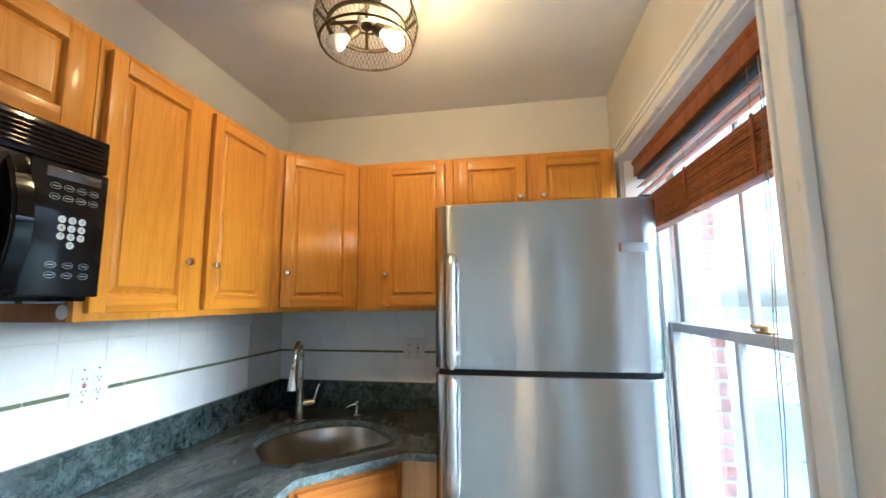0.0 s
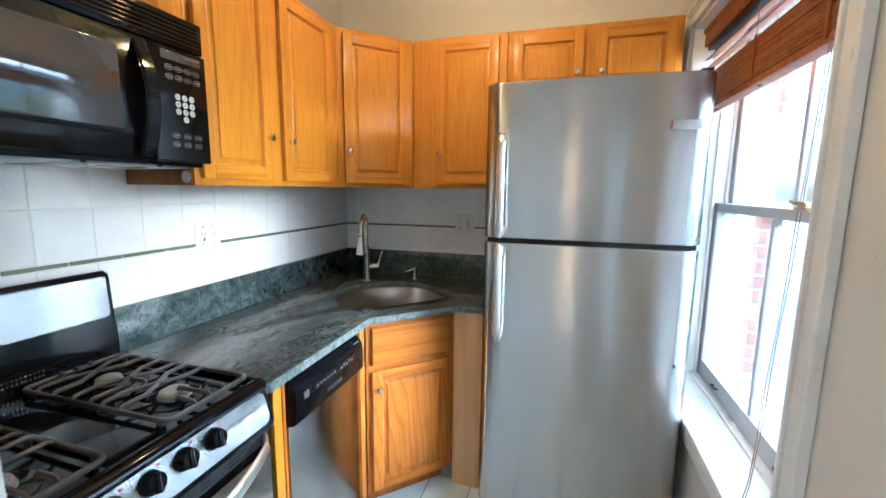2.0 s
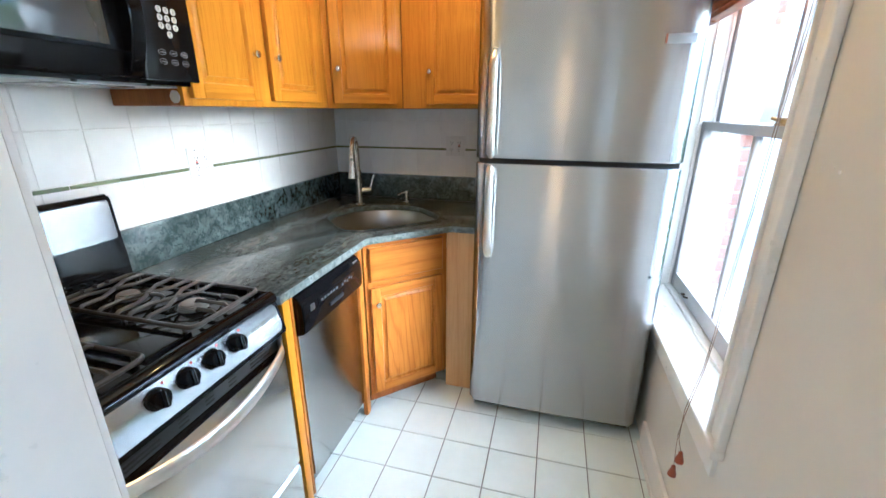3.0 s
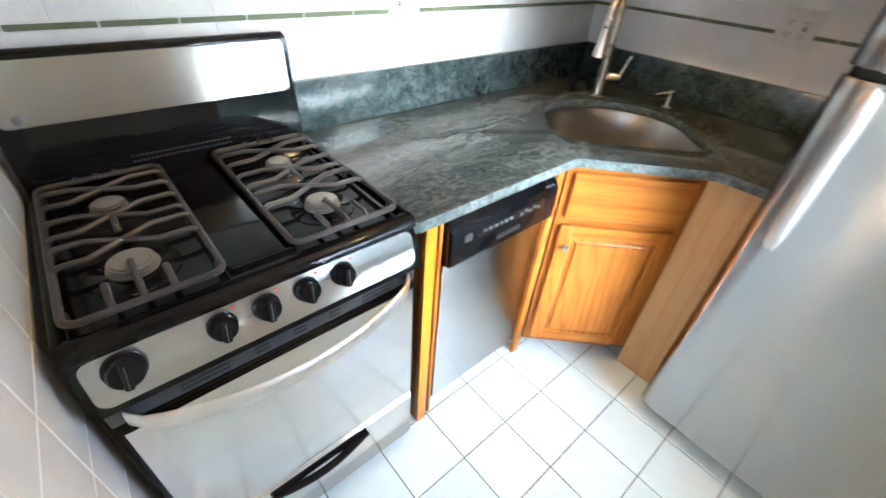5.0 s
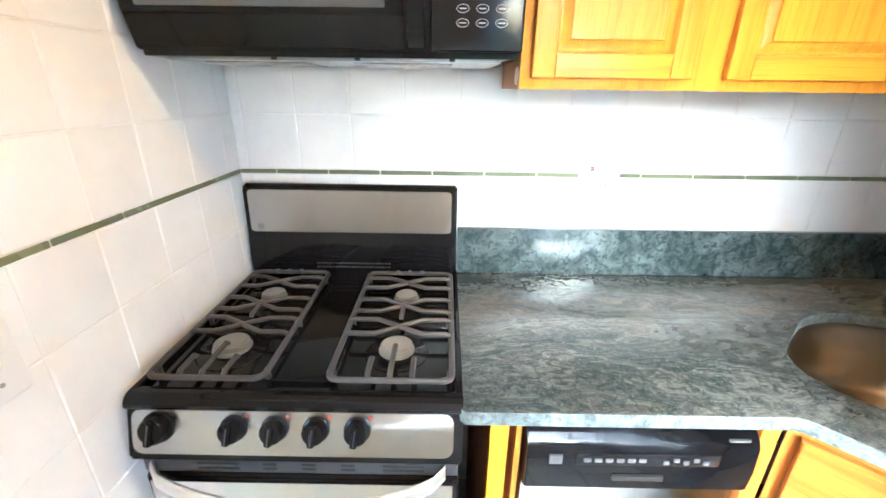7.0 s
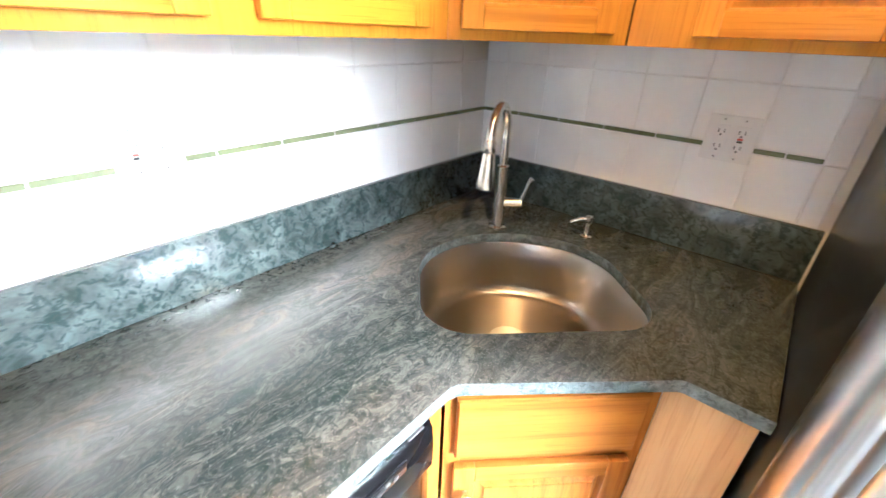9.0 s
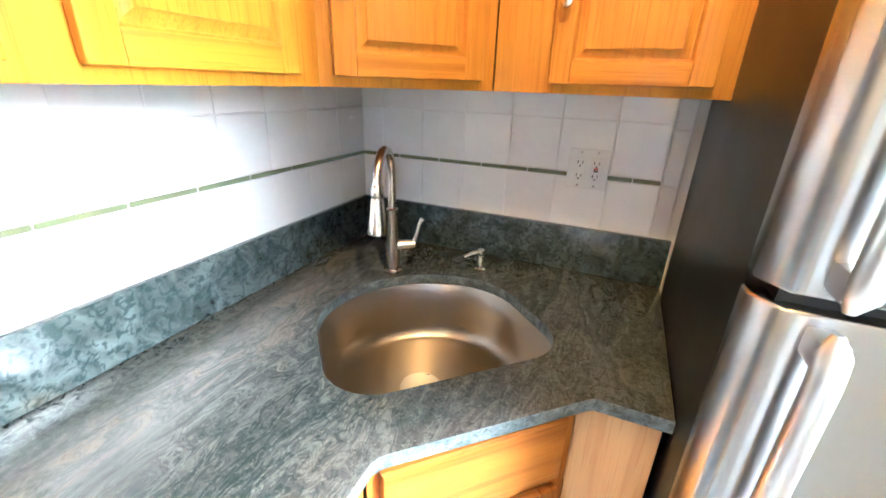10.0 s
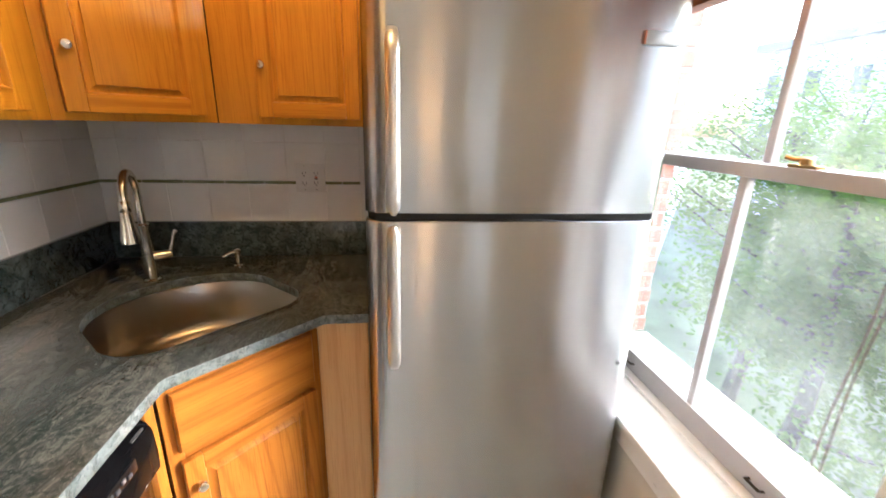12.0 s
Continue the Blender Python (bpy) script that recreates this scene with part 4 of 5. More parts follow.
# grates: one each side, two burners under each
for g0, g1, cx in ((s0 + 0.02, -1.869, -1.985), (-1.748, s1 - 0.02, -1.631)):
    y0, y1, zt, r = -0.558, -0.085, 0.9455, 0.0056
    g = thing("stove_grate", (cx, -0.34, 0.914), LEFT, "dark cast-iron double stove grate over two burners", "grate", "stove grates")
    rc = 0.02
    loop = []
    for (ax, ay), a0 in zip(((g1 - rc, y0 + rc), (g1 - rc, y1 - rc), (g0 + rc, y1 - rc), (g0 + rc, y0 + rc)), (-90, 0, 90, 180)):
        loop += [(x, y, zt - 0.008) for x, y in arc(ax, ay, rc, a0, a0 + 90, 4)]
    m = tube(loop + [loop[0]], 0.0062, 8, cap=False)
    for fx_ in (g0 + 0.004, g1 - 0.004):
        for fy_ in (y0 + 0.03, -0.34, y1 - 0.03):
            tube([(fx_, fy_, 0.9145), (fx_, fy_, zt - 0.008)], 0.006, 6, into=m)
    part("rim", m, "cast_iron", g)
    fingers = []
    for yc in (-0.385, -0.288, -0.165):
        for sgn, ex_ in ((-1, g0), (1, g1)):
            for off in (-0.029, 0.029):
                fingers.append([(ex_, yc + off, zt - 0.008), (ex_ - sgn * 0.012, yc + off, zt), (cx + sgn * 0.052, yc + off, zt), (cx + sgn * 0.014, yc + off * 0.3, zt), (cx, yc, zt)])
    fingers.append([(cx, -0.288, zt), (cx, -0.338, zt), (cx, -0.344, zt - 0.006)])
    for ox, reach in ((-0.042, 0.056), (0.0, 0.1), (0.042, 0.056)):
        fingers.append([(cx + ox, y0, zt - 0.008), (cx + ox, y0 + 0.012, zt + 0.001), (cx + ox, y0 + reach, zt + 0.001), (cx + ox, y0 + reach + 0.004, zt - 0.005)])
    for ox in (-0.035, 0.0, 0.035):
        fingers.append([(cx + ox, y1, zt - 0.008), (cx + ox, y1 - 0.006, zt), (cx + ox, y1 - 0.022, zt)])
    for f in fingers:
        part("finger", tube(f, r, 6), "cast_iron", g)

# front: control strip, knobs, vents, handle, oven door, drawer
strip = [(-0.575, 0.798), (-0.618, 0.798), (-0.626, 0.806), (-0.596, 0.910), (-0.586, 0.916), (-0.575, 0.9)]
front = part("control_panel", profile_bar(s0, s1, strip, 0.005), "black_enamel", stove)
nrm = Vector((0, -0.961, 0.277)).normalized()
TILT = radians(-16.1)
b = rounded_plate(s0 + 0.012, s1 - 0.016, -0.043, 0.043, 0.02, -0.002, 0.003)
bmesh.ops.rotate(b, verts=b.verts, cent=(0, 0, 0), matrix=Matrix.Rotation(TILT, 3, "X"))
bmesh.ops.translate(b, verts=b.verts, vec=(0, -0.6115, 0.859))
plate = part("steel_plate", b, "steel", front, "brushed stainless control strip")
for kx, kr in ((-2.045, 0.027), (-1.908, 0.0225), (-1.834, 0.0225), (-1.759, 0.0225), (-1.684, 0.0225)):
    c0 = Vector((kx, -0.6105, 0.870))
    kb = turned([(0, kr * 1.08), (0.004, kr * 1.08), (0.005, kr), (0.02, kr * 0.92), (0.024, kr * 0.8), (0.025, kr * 0.3)], c0, nrm, 28)
    grip = box(-0.0065, 0.0065, -0.011, 0.0, -kr * 0.86, kr * 0.86, 0.004, 3)
    bmesh.ops.rotate(grip, verts=grip.verts, cent=(0, 0, 0), matrix=Matrix.Rotation(TILT, 3, "X") @ Matrix.Rotation(radians(8), 3, "Y"))
    bmesh.ops.translate(grip, verts=grip.verts, vec=c0 + nrm * 0.021)
    kn = part("knob", join(kb, grip), "black_plastic", front, "black plastic burner knob")
    inlay = box(-0.001, 0.001, -0.0118, -0.0105, -kr * 0.7, kr * 0.7, 0.0006, 1)
    bmesh.ops.rotate(inlay, verts=inlay.verts, cent=(0, 0, 0), matrix=Matrix.Rotation(TILT, 3, "X") @ Matrix.Rotation(radians(8), 3, "Y"))
    bmesh.ops.translate(inlay, verts=inlay.verts, vec=c0 + nrm * 0.021)
    part("pointer", inlay, "print_dim", kn, "pale pointer line")
    if kr < 0.025:
        dot = turned([(0, 0.003), (0.0008, 0.0028)], c0 + Vector((0.024, 0.0063, 0.022)) + nrm * 0.0006, nrm, 10)
        part("mark", dot, "plastic_red", kn, "red mark")
        for a in (150, 190, 230, 330, 20):
            d = Vector((math.cos(radians(a)) * kr * 1.35, math.sin(radians(a)) * 0.277 * kr * 1.35, math.sin(radians(a)) * 0.961 * kr * 1.35))
            part("mark", turned([(0, 0.0012), (0.0006, 0.0011)], c0 + d + nrm * 0.0006, nrm, 6), "print_grey", kn)
b = box(s0 + 0.006, s1 - 0.006, -0.606, -0.575, 0.752, 0.797, 0.004)
vent = part("vent_strip", b, "vent_black", stove)
for v0, v1 in ((s0 + 0.11, s0 + 0.19), (s0 + 0.235, s0 + 0.262), (s0 + 0.31, s0 + 0.337), (s0 + 0.385, s0 + 0.412), (s1 - 0.15, s1 - 0.07)):
    for k in range(3):
        part("vent_slot", box(v0, v1, -0.6075, -0.598, 0.762 + 0.011 * k, 0.767 + 0.011 * k, 0.001), "slot_dark", vent)
b = profile_bar(s0 + 0.005, s1 - 0.005, [(-0.577, 0.30), (-0.6, 0.30), (-0.61, 0.31), (-0.612, 0.55), (-0.61, 0.74), (-0.6, 0.75), (-0.577, 0.75)], 0.004)
oven = part("oven_door", b, "black_enamel", stove, "stainless steel oven door")
part("door_skin", box(s0 + 0.016, s1 - 0.016, -0.6155, -0.612, 0.31, 0.737, 0.0012), "steel_bright", oven, "polished stainless door skin")
pts, rad = [], []
for k in range(25):
    f = k / 24
    x = s0 + 0.03 + f * (s1 - s0 - 0.06)
    bow = math.sin(math.pi * f)
    pts.append((x, -0.614 - 0.058 * bow ** 0.45, 0.772 - 0.04 * bow))
    rad.append(0.014 + 0.006 * bow)
b = bmesh.new()
rings = [[b.verts.new((x, y + 0.0085 * math.cos(a), z + (0.0135 + 0.6 * (r_ - 0.014)) * 1.25 * math.sin(a))) for a in np.linspace(0, 2 * math.pi, 13)[:-1]] for (x, y, z), r_ in zip(pts, rad)]
for r0, r1 in zip(rings, rings[1:]):
    for k in range(12):
        b.faces.new((r0[k], r0[(k + 1) % 12], r1[(k + 1) % 12], r1[k]))
b.faces.new(rings[0][::-1])
b.faces.new(rings[-1])
bmesh.ops.recalc_face_normals(b, faces=b.faces[:])
part("handle", b, "steel_smooth", oven, "bowed satin steel oven handle")
b = profile_bar(s0 + 0.005, s1 - 0.005, [(-0.577, 0.06), (-0.603, 0.06), (-0.61, 0.07), (-0.61, 0.28), (-0.6, 0.29), (-0.577, 0.29)], 0.004)
drawer = part("drawer", b, "steel_bright", stove, "stainless warming drawer front")
pts = [(xm - 0.14 + 0.28 * k / 12, -0.612 - 0.012 * math.sin(math.pi * k / 12), 0.25 - 0.02 * math.sin(math.pi * k / 12)) for k in range(13)]
part("handle", tube(pts, 0.011, 10), "black_plastic", drawer, "dark curved drawer pull")

# ---- microwave ----
mw = thing("microwave_oven", (-1.745, -0.17, 1.497), LEFT, "black over-the-range microwave with keypad under the cabinet", "microwave")
m0, m1, mz0, mz1, mf = s0 + 0.006, -1.397, 1.497, 1.882, -0.335
part("body", box(m0, m1, mf, -0.008, mz0, mz1, 0.004), "black_plastic", mw)
bot = part("underside", box(m0 + 0.03, m1 - 0.03, mf + 0.02, -0.03, mz0 - 0.004, mz0 + 0.001, 0.001), "badge_grey", mw, "grey underside with grease filters")
for f0 in (m0 + 0.08, xm + 0.08):
    part("filter", box(f0, f0 + 0.2, mf + 0.06, -0.09, mz0 - 0.007, mz0 - 0.0035, 0.001), "steel", bot)
part("vent_grille", box(m0, m1, mf - 0.028, mf, 1.80, mz1, 0.006), "black_plastic", mw)
for k in range(6):
    part("louvre", box(m0 + 0.015, m1 - 0.015, mf - 0.0305, mf - 0.026, 1.812 + 0.0105 * k, 1.8175 + 0.0105 * k, 0.001), "black_enamel", mw)
split = m1 - 0.165
for bx_ in (m0 + 0.24, m0 + 0.4, m0 + 0.58):
    part("vent_button", turned([(0, 0.006), (0.003, 0.0055), (0.004, 0.002)], (bx_, mf + 0.012, mz0 - 0.0002), (0, 0, -1), 12), "black_matte", mw)
b = profile_bar(m0, split - 0.002, [(mf, mz0 + 0.01), (mf - 0.012, mz0 + 0.01), (mf - 0.016, mz0 + 0.014), (mf - 0.034, 1.566), (mf - 0.036, 1.572), (mf - 0.036, 1.785), (mf - 0.028, 1.797), (mf, 1.797)], 0.0025)
door = part("door", b, "black_plastic", mw, "black microwave door with window")
part("window", box(m0 + 0.03, split - 0.078, mf - 0.0385, mf - 0.034, 1.574, 1.758, 0.0012), "dark_glass", door, "dark see-through door glass")
part("lower_trim", profile_bar(m0 + 0.004, split - 0.046, [(mf - 0.014, mz0 + 0.016), (mf - 0.0185, mz0 + 0.016), (mf - 0.0362, 1.563), (mf - 0.0335, 1.565)], 0.0008), "black_enamel", door, "glossy black slanted lower trim")
bow_out = [(mf - 0.034 - 0.04 * math.sin(math.pi * k / 16) ** 0.8, 1.513 + 0.276 * k / 16) for k in range(17)]
b = profile_bar(split - 0.044, split - 0.006, [(mf - 0.03, 1.513)] + bow_out + [(mf - 0.03, 1.789)], 0.0)
bmesh.ops.bevel(b, geom=[e for e in b.edges if abs(e.verts[0].co.x - e.verts[1].co.x) < 1e-6 and e.calc_face_angle(0) > 1.0], offset=0.005, segments=3, affect="EDGES")
part("handle", b, "black_enamel", door, "curved black door handle")
b = box(split, m1, mf - 0.034, mf, mz0 + 0.01, 1.797, 0.006, 3)
keys = part("control_panel", b, "black_plastic", mw, "black keypad panel")
kc = 0.5 * (split + m1) + 0.008
for r_ in range(4):
    for c_ in range(3):
        if r_ == 3 and c_ != 1:
            continue
        p = turned([(0, 0.0082), (0.0012, 0.0078)], (kc - 0.021 + 0.021 * c_, mf - 0.0338, 1.675 - 0.0185 * r_), (0, -1, 0), 14)
        key_ = part("key", p, "key_white", keys, "pale round number key")
        digit = bpy.data.curves.new("print", "FONT")
        digit.body = str(3 * r_ + c_ + 1) if r_ < 3 else "0"
        digit.size, digit.align_x, digit.align_y = 0.011, "CENTER", "CENTER"
        digit.materials.append(MATS["slot_dark"])
        mark_ = new("print", digit)
        mark_.parent = key_
        mark_.matrix_basis = Matrix.Translation(Vector((kc - 0.021 + 0.021 * c_, mf - 0.0352, 1.675 - 0.0185 * r_)) - ORIGIN[mw.name]) @ Matrix.Rotation(radians(90), 4, "X")
for zz in (1.745, 1.722, 1.575, 1.553):
    for c_ in range(4 if zz > 1.7 else 3):
        x_ = kc - 1.5 * 0.027 + 0.027 * c_ if zz > 1.7 else kc - 0.034 + 0.034 * c_
        ring_ = [(x_ + 0.0105 * math.cos(a), mf - 0.0342, zz + 0.0065 * math.sin(a)) for a in np.linspace(0, 2 * math.pi, 17)]
        k_ = part("key", tube(ring_, 0.0006, 4, cap=False), "print_grey", keys)
        part("print", box(x_ - 0.006, x_ + 0.006, mf - 0.0352, mf - 0.0343, zz - 0.001, zz + 0.001), "print_grey", k_)
part("display", box(split + 0.03, m1 - 0.02, mf - 0.0355, mf - 0.033, 1.763, 1.785, 0.001), "dark_glass", keys)

# ---- fridge ----
fr = thing("refrigerator", (1.436, -0.4, 0), BACK, "tall stainless steel top-freezer refrigerator with dark sides by the window", "refrigerator")
f0, f1, fb, ft = 1.05, 1.822, 0.07, 1.842
part("body", box(f0 + 0.004, f1 - 0.004, -0.69, -0.06, 0.035, 1.822, 0.006), "fridge_side", fr, "charcoal textured steel cabinet")
part("base_grille", box(f0 + 0.02, f1 - 0.02, -0.70, -0.66, 0.015, 0.066, 0.004), "black_matte", fr)
for x in (f0 + 0.06, f1 - 0.06):
    for y in (-0.64, -0.1):
        part("foot", turned([(0, 0.02), (0.036, 0.018)], (x, y, 0), (0, 0, 1), 12), "black_matte", fr)


def fridge_door(z0, z1, name):
    """A gently bowed steel door with rounded edges."""
    n = 26
    pts = []
    for k in range(n + 1):
        f = k / n
        x = f0 + f * (f1 - f0)
        edge = min(f, 1 - f) * (f1 - f0)
        rnd = 0.0 if edge >= 0.035 else 0.035 - math.sqrt(max(0.0, 0.035 ** 2 - (0.035 - edge) ** 2))
        pts.append((x, -0.765 + 0.007 * (2 * f - 1) ** 2 + rnd * 0.9))
    outline = [(f1, -0.698), (f0, -0.698)] + pts
    d = prism(outline, z0, z1, 0.005, 3)
    return part(name, d, "steel", fr, "brushed stainless steel door", angle=50)


upd = fridge_door(1.2545, ft, "freezer_door")
lod = fridge_door(fb, 1.236, "fridge_door")
part("gasket", box(f0 + 0.025, f1 - 0.012, -0.738, -0.692, 1.2365, 1.254), "black_matte", fr)
part("hinge_cover", box(f1 - 0.05, f1 - 0.012, -0.745, -0.67, ft + 0.0005, ft + 0.011, 0.006), "fridge_side", fr)


def fridge_handle(z0, z1, parent, flip):
    """A flat bowed bar, fixed to the door at both ends."""
    m = bmesh.new()
    rings, n = [], 20
    for k in range(n + 1):
        f = k / n
        g = f if not flip else 1 - f
        out = 0.006 + 0.036 * math.sin(math.pi * min(1.0, 0.5 * min(1.0, g / 0.16))) if g < 0.84 else 0.042 - 0.012 * ((g - 0.84) / 0.16) ** 2
        z = z0 + (z1 - z0) * f
        w = 0.0165 - 0.003 * max(0.0, 1 - g / 0.08)
        cap_ = 0.35 if k in (0, n) else 1.0
        w *= cap_
        ring = []
        for a in range(12):
            ang = 2 * math.pi * a / 12
            ring.append(m.verts.new((1.118 + w * math.cos(ang), -0.762 - out + 0.0135 * cap_ * math.sin(ang), z)))
        rings.append(ring)
    for r0, r1 in zip(rings, rings[1:]):
        for k in range(12):
            m.faces.new((r0[k], r0[(k + 1) % 12], r1[(k + 1) % 12], r1[k]))
    m.faces.new(rings[0][::-1])
    m.faces.new(rings[-1])
    zz = z0 + 0.02 if not flip else z1 - 0.02
    box(1.103, 1.133, -0.80, -0.757, (z1 - 0.045) if not flip else z0 + 0.01, (z1 - 0.01) if not flip else z0 + 0.045, 0.006, into=m)
    box(1.106, 1.130, -0.785, -0.757, zz - 0.018, zz + 0.018, 0.006, into=m)
    bmesh.ops.recalc_face_normals(m, faces=m.faces[:])
    part("handle", m, "steel_smooth", parent, "bowed satin steel door handle", angle=50)


fridge_handle(1.258, 1.66, upd, True)
fridge_handle(0.835, 1.2325, lod, False)
bg = box(-0.048, 0.048, -0.0035, 0.004, -0.015, 0.015, 0.0015)
box(-0.048, -0.043, -0.0042, 0.004, -0.0145, 0.0145, 0.0008, into=bg, index=1)
bmesh.ops.rotate(bg, verts=bg.verts, cent=(0, 0, 0), matrix=Matrix.Rotation(radians(1.7), 3, "Z"))
bmesh.ops.translate(bg, verts=bg.verts, vec=(1.738, -0.7625, 1.668))
part("badge", bg, ["badge_grey", "copper"], upd, "small grey maker's plate")

part("door_plug", turned([(0, 0.006), (0.002, 0.0055), (0.003, 0.003)], (1.77, -0.7605, 0.808), (0, -1, 0), 14), "vent_black", lod, "small dark round plug")

# ---- ceiling light ----
lx, ly = 0.86, -0.975
lamp = thing("ceiling_light", (lx, ly, CEIL - 0.2), BACK, "round bronze wire-mesh ceiling light with two bulbs, one lit", "ceiling light")
part("canopy", turned([(0, 0.065), (0.02, 0.065), (0.03, 0.05), (0.034, 0.01)], (lx, ly, CEIL - 0.0005), (0, 0, -1), 28), "bronze", lamp)
part("stem", turned([(0, 0.009), (0.085, 0.009), (0.085, 0.02), (0.13, 0.02), (0.133, 0.004)], (lx, ly, CEIL - 0.03), (0, 0, -1), 16), "bronze", lamp)
part("hub", turned([(0, 0.021), (0.003, 0.032), (0.034, 0.034), (0.044, 0.027), (0.046, 0.006)], (lx, ly, CEIL - 0.107), (0, 0, -1), 24), "plastic_white", lamp, "pale round hub")
LP = [(0.0, 0.155), (0.035, 0.17), (0.075, 0.177), (0.115, 0.17), (0.15, 0.155)]
z_low = 2.365


def lamp_r(h):
    return float(np.interp(h, [p[0] for p in LP], [p[1] for p in LP]))


def circle(r, z, n=48):
    return [(lx + r * math.cos(2 * math.pi * k / n), ly + r * math.sin(2 * math.pi * k / n), z) for k in range(n + 1)]


for h, rr in ((0.0, 0.0042), (0.15, 0.0042)):
    part("ring", tube(circle(lamp_r(h), z_low + h), rr, 8, cap=False), "bronze", lamp)
part("ring", tube(circle(0.13, z_low + 0.062), 0.0075, 10, cap=False), "bronze", lamp)
mesh = bmesh.new()
N = 72
for sgn in (1, -1):
    for k in range(N):
        line = []
        for j in range(7):
            h = 0.15 * j / 6
            a = 2 * math.pi * (k + sgn * j * 0.62) / N
            line.append((lx + lamp_r(h) * math.cos(a), ly + lamp_r(h) * math.sin(a), z_low + h))
        tube(line, 0.0008, 3, into=mesh, cap=False)
part("mesh_shade", mesh, "bronze", lamp, "fine bronze wire mesh shade")
for a in (20, 110, 200, 290):
    ca, sa = math.cos(radians(a)), math.sin(radians(a))
    part("arm", tube([(lx + 0.02 * ca, ly + 0.02 * sa, z_low + 0.085), (lx + 0.13 * ca, ly + 0.13 * sa, z_low + 0.064), (lx + 0.168 * ca, ly + 0.168 * sa, z_low + 0.11)], 0.0062, 8), "bronze", lamp)
for a, lit in ((198, False), (-3, True)):
    d = Vector((math.cos(radians(a)) * 0.75, math.sin(radians(a)) * 0.75, -0.62)).normalized()
    c0 = Vector((lx, ly, z_low + 0.082)) + d * 0.034
    so = part("socket", turned([(0, 0.012), (0.01, 0.019), (0.045, 0.019), (0.047, 0.014)], c0, d, 18), "bronze", lamp)
    part("bulb", turned([(0, 0.013), (0.012, 0.0145), (0.03, 0.024), (0.048, 0.03), (0.062, 0.029), (0.074, 0.021), (0.08, 0.008)], c0 + d * 0.046, d, 22), "bulb_lit" if lit else "bulb_white", so, "glowing warm bulb" if lit else "unlit frosted white bulb")

# small lamp on the passage wall, mirrored in the fridge door
wlamp = thing("wall_lamp", (1.37, -4.38, 1.40), BACK, "small lit bronze wall lamp with a bare warm bulb", "wall lamp")
part("backplate", turned([(0, 0.045), (0.008, 0.045), (0.014, 0.03), (0.016, 0.01)], (1.37, -4.4, 1.40), (0, 1, 0), 24), "bronze", wlamp)
part("arm", tube([(1.37, -4.386, 1.40), (1.37, -4.35, 1.385), (1.37, -4.32, 1.39), (1.37, -4.31, 1.405)], 0.006, 8), "bronze", wlamp)
part("bulb", turned([(0, 0.007), (0.006, 0.0075), (0.018, 0.0125), (0.028, 0.0155), (0.036, 0.015), (0.043, 0.011), (0.046, 0.004)], (1.37, -4.31, 1.405), (0, 0, 1), 22), "bulb_dim", wlamp, "glowing warm bulb")

# ---- sockets and switch plates ----


def socket(axes, x, y, z, gangs, label, red):
    o = thing("wall_socket", (x, y, z), axes, label, "socket", "sockets")
    w = 0.035 if gangs == 1 else 0.058
    plate = part("plate", box(x - w, x + w, y - 0.006, y, z - 0.058, z + 0.058, 0.003, 3), "plastic_white", o)
    for g in range(gangs):
        cx_ = x + (g - (gangs - 1) / 2) * 0.046
        m = part("module", box(cx_ - 0.017, cx_ + 0.017, y - 0.009, y - 0.005, z - 0.034, z + 0.034, 0.002), "plastic_white", o)
        for s_ in (-1, 1):
            for ox in (-0.0065, 0.0065):
                part("slot", box(cx_ + ox - 0.0012, cx_ + ox + 0.0012, y - 0.0094, y - 0.008, z + s_ * 0.019 - 0.004, z + s_ * 0.019 + 0.005, 0.0), "slot_dark", m)
            part("slot", turned([(0, 0.0026), (0.001, 0.0026)], (cx_, y - 0.0084, z + s_ * 0.019 - 0.0095), (0, -1, 0), 10), "slot_dark", m)
        if red == g:
            part("test_button", box(cx_ - 0.006, cx_ + 0.006, y - 0.0105, y - 0.0085, z + 0.0005, z + 0.006, 0.0008), "plastic_red", m, "red test button")
            part("reset_button", box(cx_ - 0.006, cx_ + 0.006, y - 0.0105, y - 0.0085, z - 0.006, z - 0.0005, 0.0008), "slot_dark", m)
        for s_ in (-1, 1):
            part("screw", turned([(0, 0.003), (0.001, 0.0025)], (cx_, y - 0.006, z + s_ * 0.048), (0, -1, 0), 10), "chrome", plate)
    return o


socket(LEFT, -1.095, -0.0095, 1.24, 2, "white double wall socket with red test button on tiles", 0)
socket(BACK, 0.793, -0.0095, 1.24, 2, "white double wall socket with red test button on tiles", 1)
so = thing("light_switch", (-0.735, -0.0108, 1.095), SW, "white single switch plate on the tiled wall", "switch", "sockets")
yb = -0.0108
part("plate", box(-0.771, -0.699, yb - 0.006, yb, 1.037, 1.153, 0.004, 4), "plastic_white", so)
part("slot", box(-0.741, -0.729, yb - 0.0065, yb - 0.0055, 1.082, 1.108, 0.0004), "plastic_ivory", so)
lever_ = box(-0.7395, -0.7305, yb - 0.019, yb - 0.005, 1.091, 1.101, 0.003, 3)
bmesh.ops.rotate(lever_, verts=lever_.verts, cent=(-0.735, yb - 0.005, 1.095), matrix=Matrix.Rotation(radians(-24), 3, "X"))
part("toggle", lever_, "plastic_ivory", so)
for zz in (1.065, 1.125):
    part("screw", turned([(0, 0.0038), (0.001, 0.0032)], (-0.735, yb - 0.006, zz), (0, -1, 0), 12), "badge_grey", so)

# ---- tiles ----
PITCH, GAP = 0.152, 0.0024


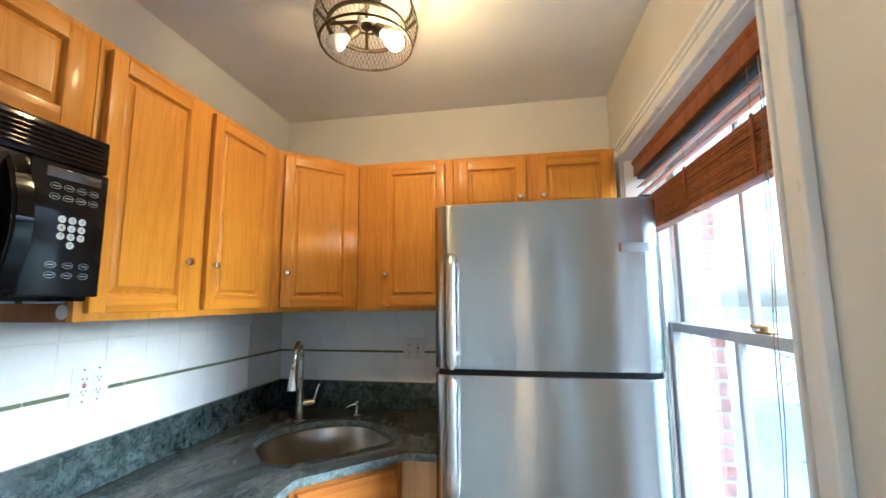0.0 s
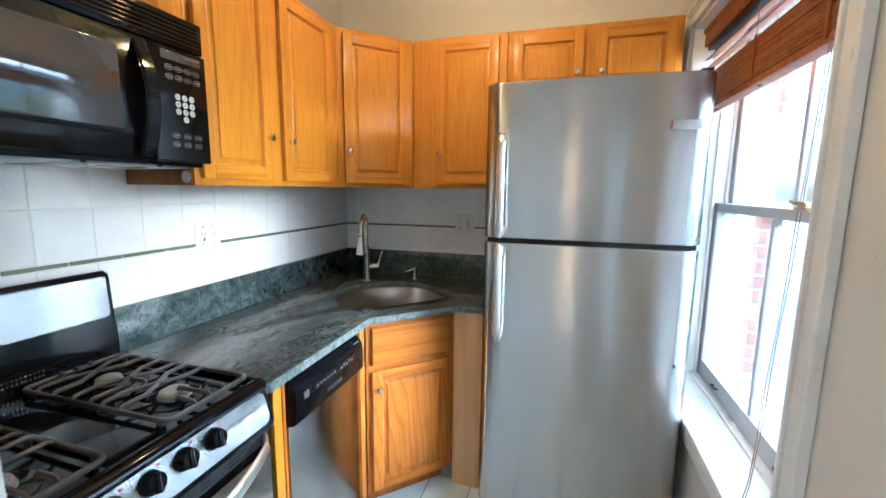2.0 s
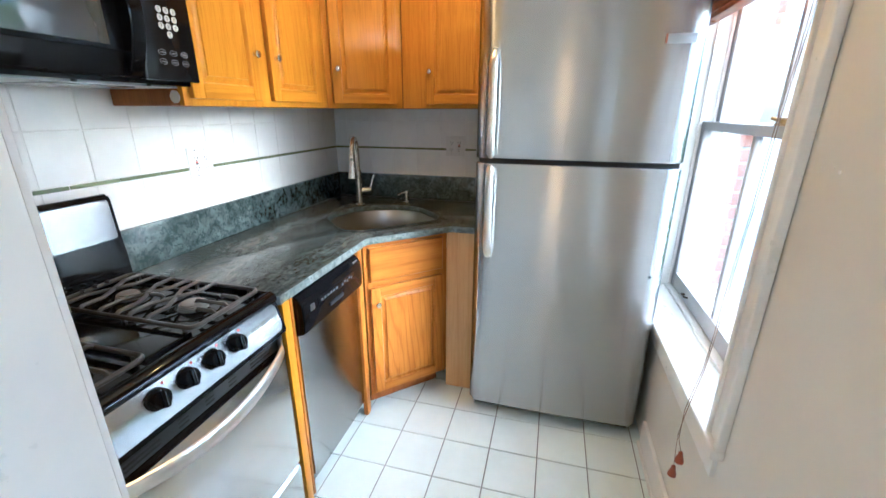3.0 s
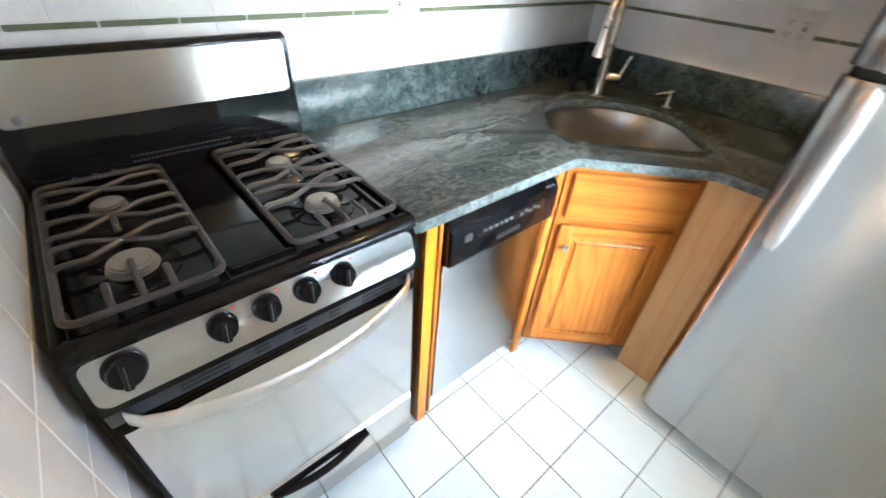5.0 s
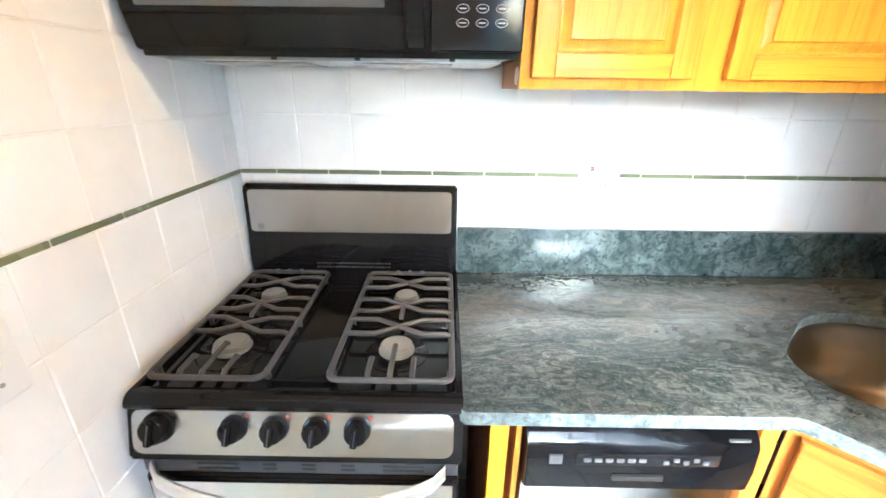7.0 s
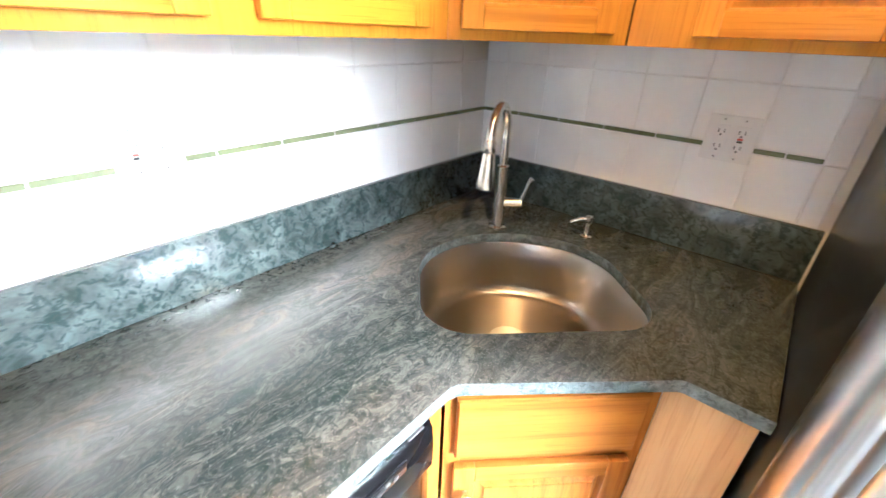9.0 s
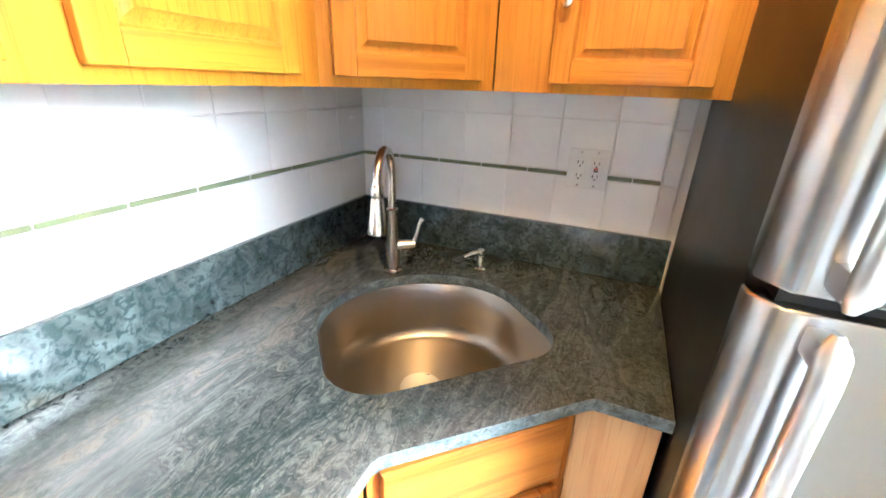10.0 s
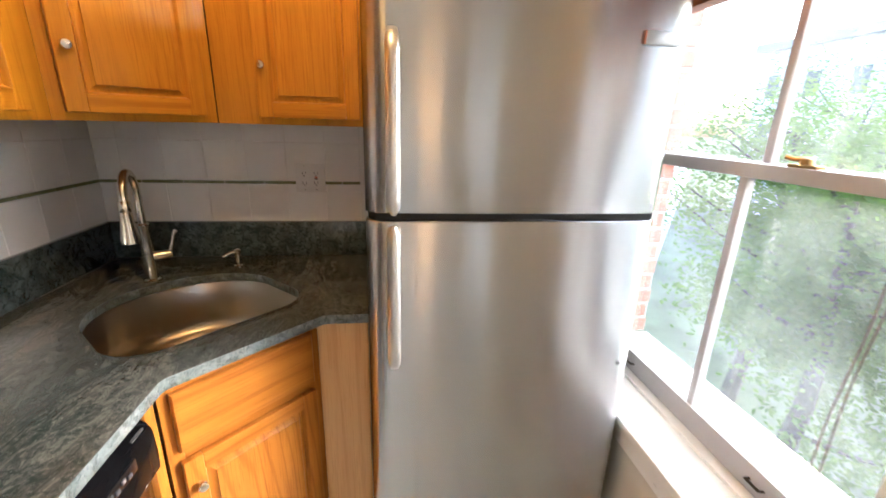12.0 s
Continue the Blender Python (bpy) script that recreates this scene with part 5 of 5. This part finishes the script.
def tile_mesh(name, w, h, t, material, bevel=0.0016):
    b = box(-w / 2, w / 2, -t, 0, -h / 2, h / 2, bevel, 1)
    me = bpy.data.meshes.new(name)
    b.to_mesh(me)
    b.free()
    me.materials.append(MATS[material])
    return me


TILES = {}


def tile(wall, axes, x, y, z, w, h, t=0.0072, material="tile_white", name="tile"):
    """One tile on a wall: x along it, y its back, z up, in the wall's axes."""
    key = (round(w, 4), round(h, 4), t, material)
    if key not in TILES:
        TILES[key] = tile_mesh(name, w, h, t, material)
    ob = new(name, TILES[key])
    ob.parent = wall
    ob.matrix_basis = axes @ Matrix.Translation((x, y, z))
    return ob


def tiled(wall, axes, x0, x1, joint, rows, y=-0.003, pitch=PITCH):
    """Rows (z0, z1) of tiles between x0 and x1, with one upright joint at joint."""
    for z0, z1 in rows:
        k = math.floor((x0 - joint) / pitch)
        a = joint + k * pitch
        while a < x1 - 0.004:
            c0, c1 = max(a, x0), min(a + pitch, x1)
            if c1 - c0 > 0.012:
                tile(wall, axes, 0.5 * (c0 + c1), y, 0.5 * (z0 + z1), c1 - c0 - GAP, z1 - z0 - GAP)
            a += pitch


def stripe(wall, axes, x0, x1, joint, y=-0.003, pitch=PITCH):
    k = math.floor((x0 - joint) / pitch)
    a = joint + k * pitch
    while a < x1 - 0.004:
        c0, c1 = max(a, x0), min(a + pitch, x1)
        if c1 - c0 > 0.01:
            tile(wall, axes, 0.5 * (c0 + c1), y, 1.2195, c1 - c0 - 0.003, 0.0115, 0.0085, "stripe_green", "stripe_tile")
        a += pitch


part("grout", box(SIDE_Y + 0.003, 0, -0.0082, 0, 0.85, 1.55), "grout", None).matrix_basis = LEFT
bpy.data.objects["grout"].parent = wall_left
gb = part("grout", box(0.0, 1.04, -0.0082, 0, 0.85, 1.446), "grout", wall_back if wall_back.name in ORIGIN else None)
gb.parent = wall_back
gs_ = part("grout", box(-0.846, -0.003, -0.0082, -0.0005, 0.0, CEIL - 0.002), "grout", None)
gs_.parent = wall_side
ROWS = [(1.061, 1.213), (1.226, 1.378), (1.378, 1.53)]
tiled(wall_left, LEFT, SIDE_Y + 0.009, -0.009, -1.943, ROWS, pitch=0.149)
tiled(wall_left, LEFT, SIDE_Y + 0.009, -1.5, -1.943, [(0.909, 1.061)], pitch=0.149)
stripe(wall_left, LEFT, SIDE_Y + 0.009, -0.009, -1.868, pitch=0.149)
tiled(wall_back, BACK, 0.009, 0.992, 0.398, ROWS[:2] + [(1.378, 1.448)])
stripe(wall_back, BACK, 0.009, 0.992, 0.31)
for z0, z1 in ((1.061, 1.213), (1.213, 1.365), (1.365, 1.448)):
    tile(wall_back, BACK, 1.015, -0.003, 0.5 * (z0 + z1), 0.043, z1 - z0 - GAP)
side_rows = ROWS + [(1.53 + PITCH * k, 1.53 + PITCH * (k + 1)) for k in range(6)] + [(1.061 - PITCH * (k + 1), 1.061 - PITCH * k) for k in range(6)]
tiled(wall_side, BACK, -0.846, -0.009, -0.668, side_rows, pitch=0.148)
stripe(wall_side, BACK, -0.846, -0.009, -0.6, pitch=0.148)

FP = 0.2085
fm = tile_mesh("floor_tile", FP - 0.004, 0.005, FP - 0.004, "tile_floor", 0.0012)
for i in range(-15, 5):
    for j in range(-18, 6):
        x, y = 1.4 + FP * i + FP / 2, -0.974 + FP * j + FP / 2
        if not (-1.6 < x < 1.95 and -4.5 < y < 0.1):
            continue
        if (y > -0.2 and x < 1.0) or (x < 0.3 and y > SIDE_Y):
            continue
        ob = new("floor_tile", fm)
        ob.parent = floor
        ob.location = (x, y + (FP - 0.004) / 2, -0.0025)
